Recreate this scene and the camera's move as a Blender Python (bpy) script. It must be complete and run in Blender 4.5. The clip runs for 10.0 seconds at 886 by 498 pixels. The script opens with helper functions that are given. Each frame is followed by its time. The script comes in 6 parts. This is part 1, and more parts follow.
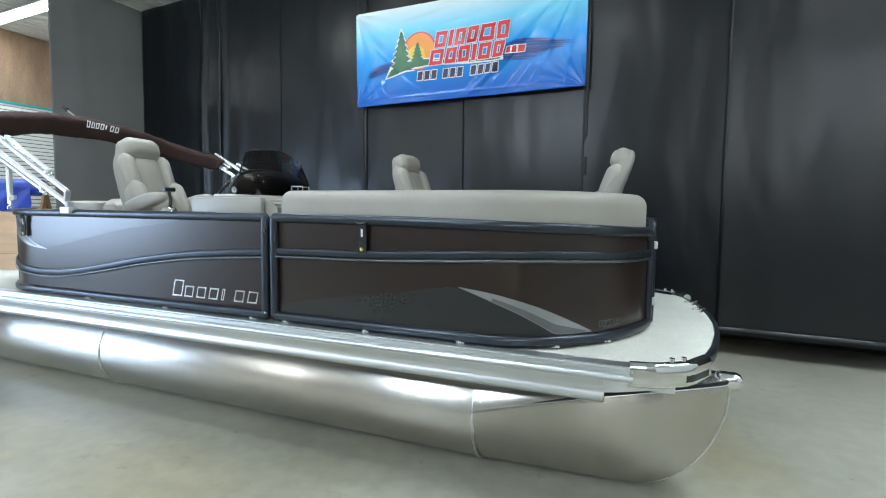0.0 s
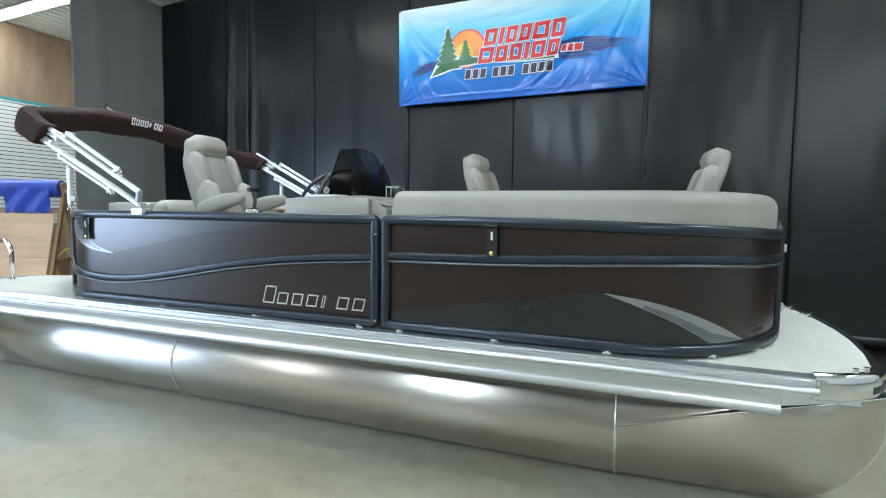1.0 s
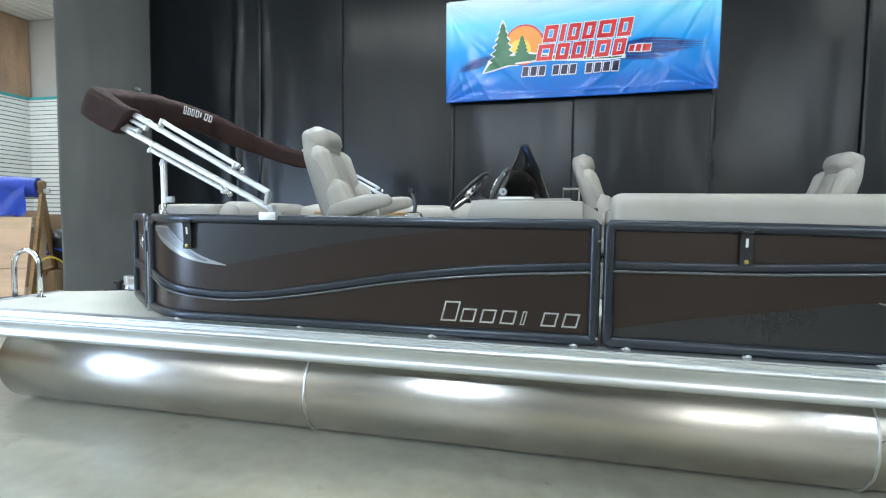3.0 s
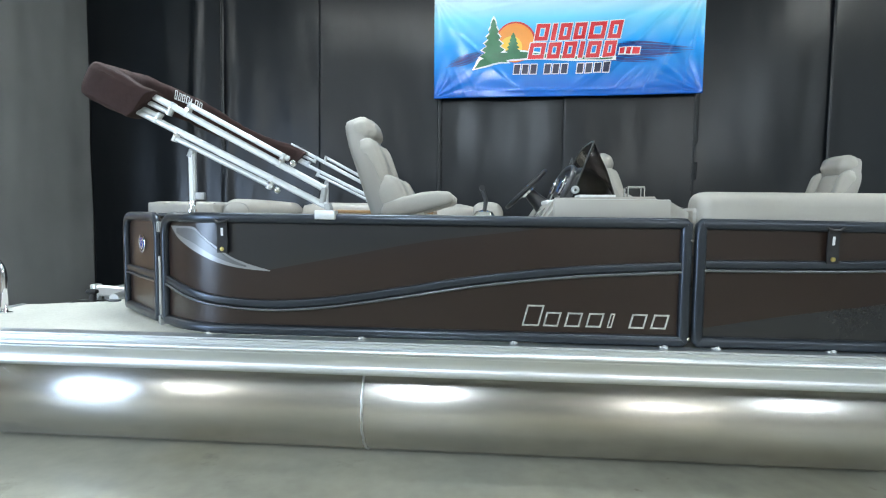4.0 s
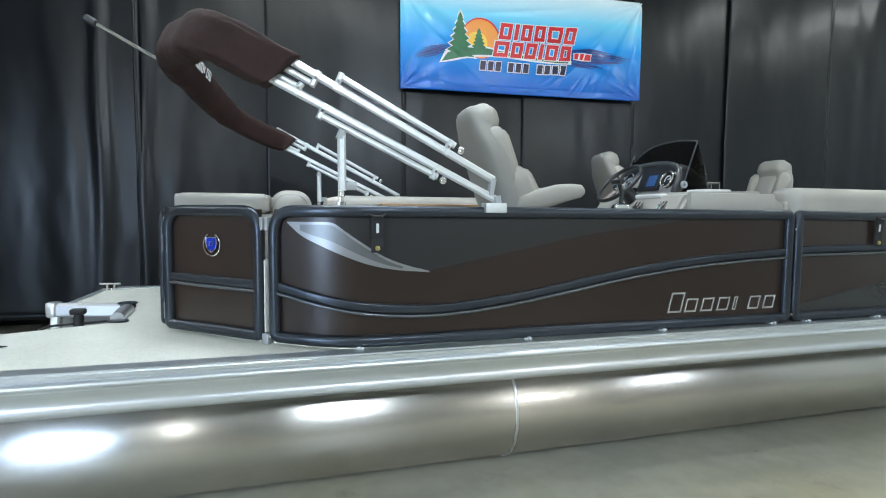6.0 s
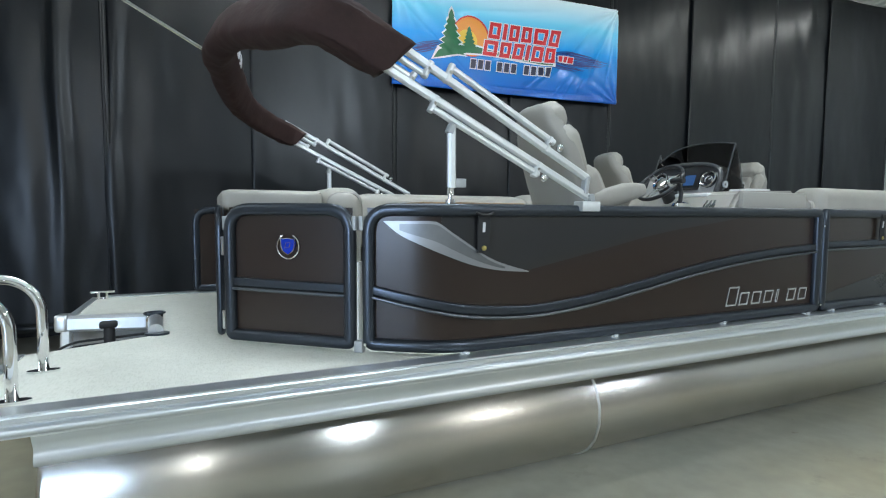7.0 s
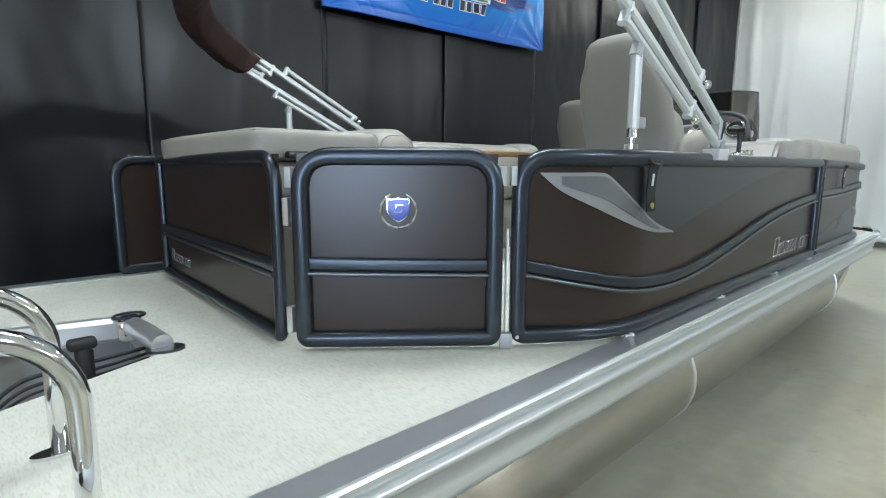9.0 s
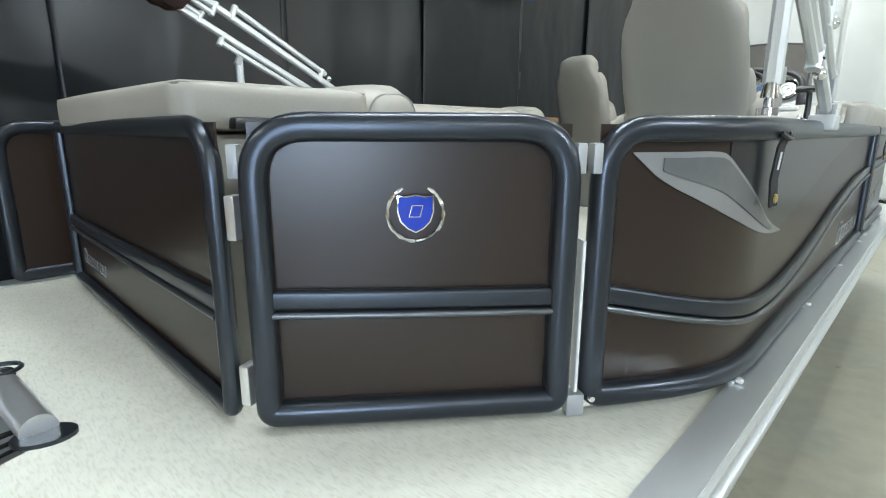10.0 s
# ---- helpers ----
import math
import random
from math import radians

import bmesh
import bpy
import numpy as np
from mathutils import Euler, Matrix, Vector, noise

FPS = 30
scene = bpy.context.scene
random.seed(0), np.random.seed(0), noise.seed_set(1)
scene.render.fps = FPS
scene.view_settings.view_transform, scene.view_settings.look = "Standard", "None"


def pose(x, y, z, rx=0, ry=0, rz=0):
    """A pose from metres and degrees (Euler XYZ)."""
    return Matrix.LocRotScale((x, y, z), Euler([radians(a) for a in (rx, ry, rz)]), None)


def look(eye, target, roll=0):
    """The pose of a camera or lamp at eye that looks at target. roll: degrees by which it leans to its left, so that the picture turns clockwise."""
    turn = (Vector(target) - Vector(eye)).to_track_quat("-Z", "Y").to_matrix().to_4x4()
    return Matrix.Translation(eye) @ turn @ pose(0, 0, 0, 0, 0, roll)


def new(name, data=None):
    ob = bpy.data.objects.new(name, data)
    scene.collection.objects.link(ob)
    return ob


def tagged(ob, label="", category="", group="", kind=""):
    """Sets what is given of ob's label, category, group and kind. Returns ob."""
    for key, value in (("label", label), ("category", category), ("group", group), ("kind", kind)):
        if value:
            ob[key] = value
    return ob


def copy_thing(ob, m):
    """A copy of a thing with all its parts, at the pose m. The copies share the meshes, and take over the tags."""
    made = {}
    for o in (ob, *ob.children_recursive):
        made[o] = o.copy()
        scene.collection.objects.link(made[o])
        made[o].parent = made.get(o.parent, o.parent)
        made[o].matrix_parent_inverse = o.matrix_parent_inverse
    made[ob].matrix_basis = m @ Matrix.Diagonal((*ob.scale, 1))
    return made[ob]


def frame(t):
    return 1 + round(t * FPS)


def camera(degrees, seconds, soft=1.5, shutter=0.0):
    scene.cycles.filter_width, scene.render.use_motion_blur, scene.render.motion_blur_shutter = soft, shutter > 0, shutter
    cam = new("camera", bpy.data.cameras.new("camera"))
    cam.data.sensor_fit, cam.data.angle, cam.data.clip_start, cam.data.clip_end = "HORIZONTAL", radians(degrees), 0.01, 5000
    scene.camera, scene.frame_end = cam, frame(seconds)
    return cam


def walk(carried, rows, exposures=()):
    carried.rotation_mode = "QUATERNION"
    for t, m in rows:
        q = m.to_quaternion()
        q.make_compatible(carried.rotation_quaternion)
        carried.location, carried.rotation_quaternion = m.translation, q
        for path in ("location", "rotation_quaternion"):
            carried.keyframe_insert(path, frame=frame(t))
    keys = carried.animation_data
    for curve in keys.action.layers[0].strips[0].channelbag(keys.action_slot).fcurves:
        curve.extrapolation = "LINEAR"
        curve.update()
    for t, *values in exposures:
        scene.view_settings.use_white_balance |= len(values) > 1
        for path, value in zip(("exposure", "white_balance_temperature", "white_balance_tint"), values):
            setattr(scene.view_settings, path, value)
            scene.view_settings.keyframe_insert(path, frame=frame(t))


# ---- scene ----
cam = camera(81.0, 10.0, soft=1.15)
ROWS = [
    (0.0, 0.017, 0.024, 1.425, 85.81, -0.77, 22.94),
    (0.5, -0.382, -0.057, 1.432, 85.98, -0.74, 22.01),
    (1.0, -0.781, -0.115, 1.412, 86.06, -0.79, 21.23),
    (1.5, -1.208, -0.156, 1.407, 86.10, -0.85, 20.51),
    (2.0, -1.600, -0.220, 1.404, 86.23, -0.83, 19.58),
    (3.5, -2.815, -0.245, 1.410, 86.36, -0.72, 8.42),
    (4.0, -3.267, -0.174, 1.395, 86.38, -0.71, 4.06),
    (4.5, -3.739, -0.102, 1.393, 86.31, -0.70, -0.23),
    (5.0, -4.152, -0.062, 1.386, 86.29, -0.64, -5.65),
    (5.5, -4.579, 0.021, 1.374, 86.23, -0.54, -10.69),
    (7.0, -5.746, 0.508, 1.356, 86.09, -0.31, -24.33),
    (7.5, -6.055, 0.738, 1.354, 85.99, -0.31, -27.51),
    (8.0, -6.268, 1.042, 1.342, 84.86, -0.22, -31.99),
    (8.5, -6.412, 1.352, 1.338, 83.76, -0.20, -36.94),
    (9.0, -6.443, 1.651, 1.339, 81.02, -0.20, -42.62),
    (9.5, -6.331, 1.939, 1.349, 78.39, -0.28, -45.26),
    (10.0, -6.131, 2.225, 1.366, 77.11, -0.22, -46.50),
]
walk(cam, [(t, pose(x, y, z, rx, ry, rz)) for t, x, y, z, rx, ry, rz in ROWS],
     exposures=((0.0, -0.38, 6450, 10), (1.5, -0.33, 6450, 10), (3.5, -0.19, 6450, 10), (4.5, -0.19, 6450, 10), (5.5, -0.34, 6450, 10), (7.5, -0.66, 6460, 10), (8.3, -0.56, 6560, 10), (9.2, -0.48, 6800, 10), (10.0, -0.24, 6950, 10)))

# ---- light ----
world = bpy.data.worlds.new("world")
scene.world = world
world.use_nodes = True
wnt = world.node_tree
wbg = wnt.nodes["Background"]
wsky = wnt.nodes.new("ShaderNodeTexSky")
wsky.sky_type = 'NISHITA'
wsky.sun_disc = False
wsky.sun_elevation, wsky.sun_rotation = radians(25), radians(60)
wnt.links.new(wsky.outputs[0], wbg.inputs[0])
wbg.inputs[1].default_value = 0.08

FIXTURE_W = 22.0      # watts of one long ceiling fixture
BULB_W = 340.0         # watts of one small round lamp
WINDOW_W = 560.0      # daylight through the window


def area(name, m, sx, sy, watts, color):
    d = bpy.data.lights.new(name, 'AREA')
    d.shape, d.size, d.size_y, d.energy, d.color = 'RECTANGLE', sx, sy, watts, color
    ob = new(name, d)
    ob.matrix_world = m
    return ob


# ---- materials ----
def mat(name, color, rough=0.5, metal=0.0, var=0.12, scale=6.0, fine=60.0, bump=0.0, rvar=0.08, stretch=(1, 1, 1), coat=0.0, spec=0.5, color2=None, coord="Object"):
    """Principled material with colour variation at two scales, rough variation and fine bump."""
    m = bpy.data.materials.new(name)
    m.use_nodes = True
    nt = m.node_tree
    b = nt.nodes["Principled BSDF"]
    b.inputs["Metallic"].default_value = metal
    b.inputs["Coat Weight"].default_value = coat
    b.inputs["Coat Roughness"].default_value = 0.08
    b.inputs["Specular IOR Level"].default_value = spec
    tc = nt.nodes.new("ShaderNodeTexCoord")
    mp = nt.nodes.new("ShaderNodeMapping")
    mp.inputs["Scale"].default_value = stretch
    nt.links.new(tc.outputs[coord], mp.inputs[0])
    n1 = nt.nodes.new("ShaderNodeTexNoise")
    n1.inputs["Scale"].default_value, n1.inputs["Detail"].default_value = scale, 5
    n2 = nt.nodes.new("ShaderNodeTexNoise")
    n2.inputs["Scale"].default_value, n2.inputs["Detail"].default_value = fine, 3
    nt.links.new(mp.outputs[0], n1.inputs["Vector"])
    nt.links.new(mp.outputs[0], n2.inputs["Vector"])
    mx = nt.nodes.new("ShaderNodeMath")
    mx.operation = 'MULTIPLY_ADD'
    nt.links.new(n2.outputs[0], mx.inputs[0])
    mx.inputs[1].default_value = 0.45
    nt.links.new(n1.outputs[0], mx.inputs[2])
    rp = nt.nodes.new("ShaderNodeValToRGB")
    nt.links.new(mx.outputs[0], rp.inputs[0])
    c2 = color2 or [c * (1 + var) for c in color]
    rp.color_ramp.elements[0].position, rp.color_ramp.elements[1].position = 0.45, 1.0
    rp.color_ramp.elements[0].color = (*[c * (1 - var) for c in color], 1)
    rp.color_ramp.elements[1].color = (*c2, 1)
    nt.links.new(rp.outputs[0], b.inputs["Base Color"])
    mr = nt.nodes.new("ShaderNodeMapRange")
    mr.inputs["From Min"].default_value, mr.inputs["From Max"].default_value = 0.4, 1.05
    mr.inputs["To Min"].default_value, mr.inputs["To Max"].default_value = max(rough - rvar, 0.02), rough + rvar
    nt.links.new(mx.outputs[0], mr.inputs["Value"])
    nt.links.new(mr.outputs[0], b.inputs["Roughness"])
    if bump:
        bp = nt.nodes.new("ShaderNodeBump")
        bp.inputs["Strength"].default_value = bump
        bp.inputs["Distance"].default_value = 0.004
        nt.links.new(mx.outputs[0], bp.inputs["Height"])
        nt.links.new(bp.outputs[0], b.inputs["Normal"])
    return m


def glow(name, color, strength, base=(0.8, 0.8, 0.8)):
    m = bpy.data.materials.new(name)
    m.use_nodes = True
    b = m.node_tree.nodes["Principled BSDF"]
    b.inputs["Base Color"].default_value = (*base, 1)
    b.inputs["Emission Color"].default_value = (*color, 1)
    b.inputs["Emission Strength"].default_value = strength
    return m


def glass(name, color, rough=0.02):
    m = bpy.data.materials.new(name)
    m.use_nodes = True
    b = m.node_tree.nodes["Principled BSDF"]
    b.inputs["Base Color"].default_value = (*color, 1)
    b.inputs["Roughness"].default_value = rough
    b.inputs["Transmission Weight"].default_value = 1.0
    b.inputs["IOR"].default_value = 1.15
    return m


M_ALU = mat("brushed_aluminium", (0.545, 0.518, 0.475), 0.255, 1.0, 0.07, 1.2, 40, 0.0, 0.012, (0.08, 1, 1))
M_SKIRT = mat("anodised_skirt", (0.74, 0.77, 0.79), 0.35, 0.92, 0.03, 2.0, 60, 0.0, 0.015, (0.1, 1, 1))
M_WELD = mat("weld_bead", (0.78, 0.78, 0.76), 0.38, 1.0, 0.1, 40, 200, 0.3)
M_CHROME = mat("chrome", (0.80, 0.80, 0.80), 0.06, 1.0, 0.03, 4, 30, 0.0, 0.02)
M_SATIN = mat("satin_aluminium_tube", (0.64, 0.66, 0.66), 0.40, 0.60, 0.05, 6, 80, 0.02)
M_POLISH = mat("polished_aluminium", (0.74, 0.75, 0.76), 0.30, 0.85, 0.05, 8, 60, 0.0, 0.04)
M_BRACKET = mat("cast_grey_fitting", (0.36, 0.37, 0.37), 0.45, 0.3, 0.06, 20, 80, 0.0)
M_BROWN = mat("brown_fence_skin", (0.0232, 0.0138, 0.0102), 0.285, 0.0, 0.06, 1.5, 90, 0.0, 0.010, spec=0.45)
M_GRAPHIC = mat("charcoal_graphic_film", (0.0165, 0.0168, 0.0178), 0.28, 0.0, 0.06, 1.5, 90, 0.0, 0.010, spec=0.6)
M_RAIL = mat("slate_rail", (0.048, 0.056, 0.068), 0.30, 0.75, 0.05, 3, 40, 0.0, 0.012)
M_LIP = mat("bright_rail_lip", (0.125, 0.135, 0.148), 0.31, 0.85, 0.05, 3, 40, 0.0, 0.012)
M_SILVER = mat("silver_film", (0.32, 0.325, 0.33), 0.34, 0.6, 0.06, 5, 60, 0.0, 0.05)
M_INLAY = mat("grey_inlay_film", (0.17, 0.175, 0.18), 0.34, 0.6, 0.16, 4, 30, 0.0, 0.05)
M_LETTER = mat("silver_badge", (0.62, 0.63, 0.64), 0.22, 0.8, 0.08, 12, 90, 0.0, 0.03)
M_BLACKP = mat("black_plastic", (0.014, 0.014, 0.015), 0.38, 0.0, 0.2, 12, 120, 0.05)
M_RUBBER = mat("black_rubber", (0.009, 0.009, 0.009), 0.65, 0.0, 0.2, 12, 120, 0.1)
M_STRAP = mat("black_webbing", (0.012, 0.012, 0.013), 0.75, 0.0, 0.2, 60, 400, 0.3)
M_BRASS = mat("brass_snap", (0.55, 0.45, 0.16), 0.37, 1.0, 0.1, 30, 100)
M_VINYL = mat("greige_vinyl", (0.315, 0.297, 0.260), 0.50, 0.0, 0.07, 3, 260, 0.12, 0.06, color2=(0.36, 0.34, 0.30))
M_VINYL2 = mat("grey_vinyl_back", (0.262, 0.250, 0.226), 0.52, 0.0, 0.07, 3, 260, 0.12, 0.06)
M_PIPE = mat("seat_piping", (0.27, 0.26, 0.24), 0.5, 0.0, 0.08, 10, 200)
M_CONSOLE = mat("console_gelcoat", (0.34, 0.322, 0.285), 0.36, 0.0, 0.05, 2, 200, 0.02, 0.05)
M_WHITEP = mat("white_plastic", (0.66, 0.66, 0.64), 0.38, 0.0, 0.05, 6, 90)
M_CANVAS = mat("maroon_brown_canvas", (0.034, 0.0185, 0.0165), 0.80, 0.0, 0.25, 7, 40, 0.9, 0.05, spec=0.2)
M_BAGTXT = mat("white_print", (0.7, 0.7, 0.7), 0.6, 0.0, 0.08, 20, 200)
M_WOOD = mat("varnished_wood", (0.30, 0.17, 0.07), 0.35, 0.0, 0.3, 4, 60, 0.08, 0.06, (1, 8, 8))
M_PLY = mat("plywood_face", (0.60, 0.41, 0.27), 0.65, 0.0, 0.18, 2.2, 40, 0.15, 0.06, (1, 1, 5))
M_PLYWALL = mat("plywood_wall", (0.30, 0.20, 0.13), 0.6, 0.0, 0.35, 1.2, 18, 0.1, 0.06, (1, 4, 1))
M_BLUE = mat("blue_tarp", (0.015, 0.055, 0.42), 0.37, 0.0, 0.25, 6, 60, 0.3)
M_SLAT = mat("white_slatwall", (0.66, 0.67, 0.64), 0.5, 0.0, 0.06, 2, 60, 0.03)
M_TEAL = mat("teal_trim", (0.03, 0.28, 0.30), 0.5, 0.0, 0.1, 6, 60)
M_GREYCLOTH = mat("grey_drape_cloth", (0.20, 0.205, 0.205), 0.8, 0.0, 0.12, 1.2, 300, 0.15, 0.05, spec=0.3)
M_BLACKV = mat("black_vinyl_drape", (0.0052, 0.0068, 0.0088), 0.31, 0.0, 0.15, 1.5, 40, 0.05, 0.03, spec=0.33)
M_PALECLOTH = mat("pale_grey_sheet", (0.70, 0.72, 0.70), 0.6, 0.0, 0.08, 1.0, 120, 0.15, 0.06)
M_CEIL = mat("white_ceiling_sheet", (0.72, 0.72, 0.68), 0.5, 0.0, 0.06, 0.8, 30, 0.05)
M_WALL = mat("painted_wall", (0.30, 0.295, 0.28), 0.6, 0.0, 0.08, 0.8, 30, 0.05)
M_BASEB = mat("black_base_strip", (0.012, 0.012, 0.012), 0.6, 0.0, 0.2, 4, 60)
M_CARD = mat("brown_cardboard", (0.30, 0.20, 0.11), 0.75, 0.0, 0.15, 4, 80, 0.1)
M_YELLOW = mat("yellow_hose", (0.65, 0.50, 0.06), 0.4, 0.0, 0.1, 8, 80)
M_LAMP = glow("fluorescent_tube", (0.95, 1.0, 0.98), 42.0)
M_LAMPHOT = glow("bright_lens", (0.94, 1.0, 0.97), 26.0)
M_LAMPBODY = mat("white_lamp_body", (0.75, 0.75, 0.73), 0.4, 0.2, 0.05, 5, 60)
M_BULB = glow("bulb_glass", (1.0, 0.97, 0.88), 120.0)
M_DAY = glow("daylight_outside", (0.42, 0.62, 1.0), 3.0)
M_TINT = glass("tinted_windscreen", (0.30, 0.275, 0.26))
M_PANE = glass("window_glass", (0.95, 0.97, 1.0))
M_HOODRIM = mat("grey_rubber_trim", (0.05, 0.051, 0.053), 0.36, 0.0, 0.1, 10, 80, 0.02)
M_DASH = mat("silver_dash_panel", (0.40, 0.40, 0.39), 0.32, 0.35, 0.06, 6, 90, 0.02, 0.05)
M_GAUGE = mat("gauge_face", (0.02, 0.02, 0.022), 0.15, 0.0, 0.1, 20, 90, coat=0.6)
M_SCREEN = glow("blue_display", (0.03, 0.24, 0.8), 0.3, (0.01, 0.02, 0.04))
M_SHIELD = mat("blue_enamel", (0.003, 0.032, 0.40), 0.16, 0.0, 0.15, 10, 60, 0.0, 0.05, coat=0.3)
M_RED = mat("red_print", (0.62, 0.012, 0.02), 0.34, 0.0, 0.08, 4, 60, 0.0, 0.03, coat=0.06)
M_BLACKINK = mat("dark_blue_print", (0.006, 0.012, 0.045), 0.34, 0.0, 0.1, 4, 60, 0.0, 0.03, coat=0.06)
M_WHITEINK = mat("white_print_banner", (0.78, 0.80, 0.82), 0.34, 0.0, 0.04, 4, 60, 0.0, 0.03, coat=0.06)
M_GREEN = mat("green_print", (0.008, 0.13, 0.045), 0.34, 0.0, 0.25, 8, 60, 0.0, 0.03, coat=0.06)
M_ORANGE = mat("orange_print", (0.85, 0.30, 0.03), 0.34, 0.0, 0.05, 4, 60, 0.0, 0.03, coat=0.06)
M_YELLOWINK = mat("yellow_print", (0.90, 0.58, 0.06), 0.34, 0.0, 0.05, 4, 60, 0.0, 0.03, coat=0.06)
M_NAVY = mat("navy_brush_print", (0.006, 0.035, 0.20), 0.34, 0.0, 0.3, 12, 60, 0.0, 0.03, coat=0.06)


def banner_material():
    """Glossy vinyl print: sky blue at the top to deep blue at the foot, softly mottled."""
    m = mat("banner_vinyl", (0.1, 0.4, 0.7), 0.22, 0.0, 0.1, 3, 40, 0.0, 0.012, coat=0.10, spec=0.4)
    nt = m.node_tree
    b = nt.nodes["Principled BSDF"]
    tc = nt.nodes.new("ShaderNodeTexCoord")
    sx = nt.nodes.new("ShaderNodeSeparateXYZ")
    nt.links.new(tc.outputs["Generated"], sx.inputs[0])
    rp = nt.nodes.new("ShaderNodeValToRGB")
    nt.links.new(sx.outputs["Z"], rp.inputs[0])
    els = rp.color_ramp.elements
    els[0].position, els[0].color = 0.0, (0.002, 0.10, 0.46, 1)
    els[1].position, els[1].color = 1.0, (0.84, 0.97, 0.99, 1)
    for p, c in ((0.18, (0.003, 0.165, 0.58, 1)), (0.5, (0.015, 0.33, 0.80, 1)), (0.75, (0.20, 0.68, 0.92, 1))):
        e = els.new(p)
        e.color = c
    nt.links.new(rp.outputs[0], b.inputs["Base Color"])
    return m


def floor_material():
    """Worn sealed concrete: greenish grey, stained, with a soft sheen."""
    m = mat("sealed_concrete", (0.305, 0.296, 0.232), 0.39, 0.0, 0.22, 0.55, 9.0, 0.06, 0.10, color2=(0.42, 0.41, 0.335))
    nt = m.node_tree
    b = nt.nodes["Principled BSDF"]
    old = b.inputs["Base Color"].links[0].from_socket
    tc = nt.nodes.new("ShaderNodeTexCoord")
    n = nt.nodes.new("ShaderNodeTexNoise")
    n.inputs["Scale"].default_value, n.inputs["Detail"].default_value, n.inputs["Roughness"].default_value = 2.6, 8, 0.7
    nt.links.new(tc.outputs["Object"], n.inputs["Vector"])
    rp = nt.nodes.new("ShaderNodeValToRGB")
    rp.color_ramp.elements[0].position, rp.color_ramp.elements[0].color = 0.30, (0.55, 0.55, 0.55, 1)
    rp.color_ramp.elements[1].position, rp.color_ramp.elements[1].color = 0.40, (1, 1, 1, 1)
    nt.links.new(n.outputs[0], rp.inputs[0])
    mixn = nt.nodes.new("ShaderNodeMix")
    mixn.data_type, mixn.blend_type = 'RGBA', 'MULTIPLY'
    mixn.inputs[0].default_value = 0.6
    nt.links.new(old, mixn.inputs[6])
    nt.links.new(rp.outputs[0], mixn.inputs[7])
    # warm soaked-in patches and a few dark specks
    last = mixn.outputs[2]
    for scale, lo, hi, tint, amount in ((0.42, 0.50, 0.66, (0.90, 0.78, 0.56, 1), 0.8), (5.5, 0.70, 0.76, (0.42, 0.30, 0.22, 1), 0.75), (1.3, 0.55, 0.75, (0.80, 0.84, 0.88, 1), 0.7)):
        n = nt.nodes.new("ShaderNodeTexNoise")
        n.inputs["Scale"].default_value, n.inputs["Detail"].default_value = scale, 6
        nt.links.new(tc.outputs["Object"], n.inputs["Vector"])
        mr = nt.nodes.new("ShaderNodeMapRange")
        for key, v in (("From Min", lo), ("From Max", hi), ("To Min", 0.0), ("To Max", amount)):
            mr.inputs[key].default_value = v
        nt.links.new(n.outputs[0], mr.inputs["Value"])
        mx = nt.nodes.new("ShaderNodeMix")
        mx.data_type, mx.blend_type = 'RGBA', 'MULTIPLY'
        nt.links.new(mr.outputs[0], mx.inputs[0])
        nt.links.new(last, mx.inputs[6])
        mx.inputs[7].default_value = tint
        last = mx.outputs[2]
    nt.links.new(last, b.inputs["Base Color"])
    return m


def carpet_material():
    """Woven marine vinyl: off-white with fine dark flecks that run across the deck."""
    m = mat("woven_deck_vinyl", (0.62, 0.62, 0.55), 0.65, 0.0, 0.10, 2.0, 30, 0.0, 0.05, color2=(0.70, 0.70, 0.63))
    nt = m.node_tree
    b = nt.nodes["Principled BSDF"]
    old = b.inputs["Base Color"].links[0].from_socket
    tc = nt.nodes.new("ShaderNodeTexCoord")
    mp = nt.nodes.new("ShaderNodeMapping")
    mp.inputs["Scale"].default_value = (200, 40, 1)
    nt.links.new(tc.outputs["Object"], mp.inputs[0])
    n = nt.nodes.new("ShaderNodeTexNoise")
    n.inputs["Scale"].default_value, n.inputs["Detail"].default_value = 1.0, 4
    nt.links.new(mp.outputs[0], n.inputs["Vector"])
    rp = nt.nodes.new("ShaderNodeValToRGB")
    rp.color_ramp.elements[0].position, rp.color_ramp.elements[0].color = 0.32, (0.76, 0.755, 0.72, 1)
    rp.color_ramp.elements[1].position, rp.color_ramp.elements[1].color = 0.52, (1, 1, 1, 1)
    nt.links.new(n.outputs[0], rp.inputs[0])
    mixn = nt.nodes.new("ShaderNodeMix")
    mixn.data_type, mixn.blend_type = 'RGBA', 'MULTIPLY'
    mixn.inputs[0].default_value = 0.6
    nt.links.new(old, mixn.inputs[6])
    nt.links.new(rp.outputs[0], mixn.inputs[7])
    nt.links.new(mixn.outputs[2], b.inputs["Base Color"])
    bp = nt.nodes.new("ShaderNodeBump")
    bp.inputs["Strength"].default_value, bp.inputs["Distance"].default_value = 0.3, 0.002
    nt.links.new(n.outputs[0], bp.inputs["Height"])
    nt.links.new(bp.outputs[0], b.inputs["Normal"])
    return m


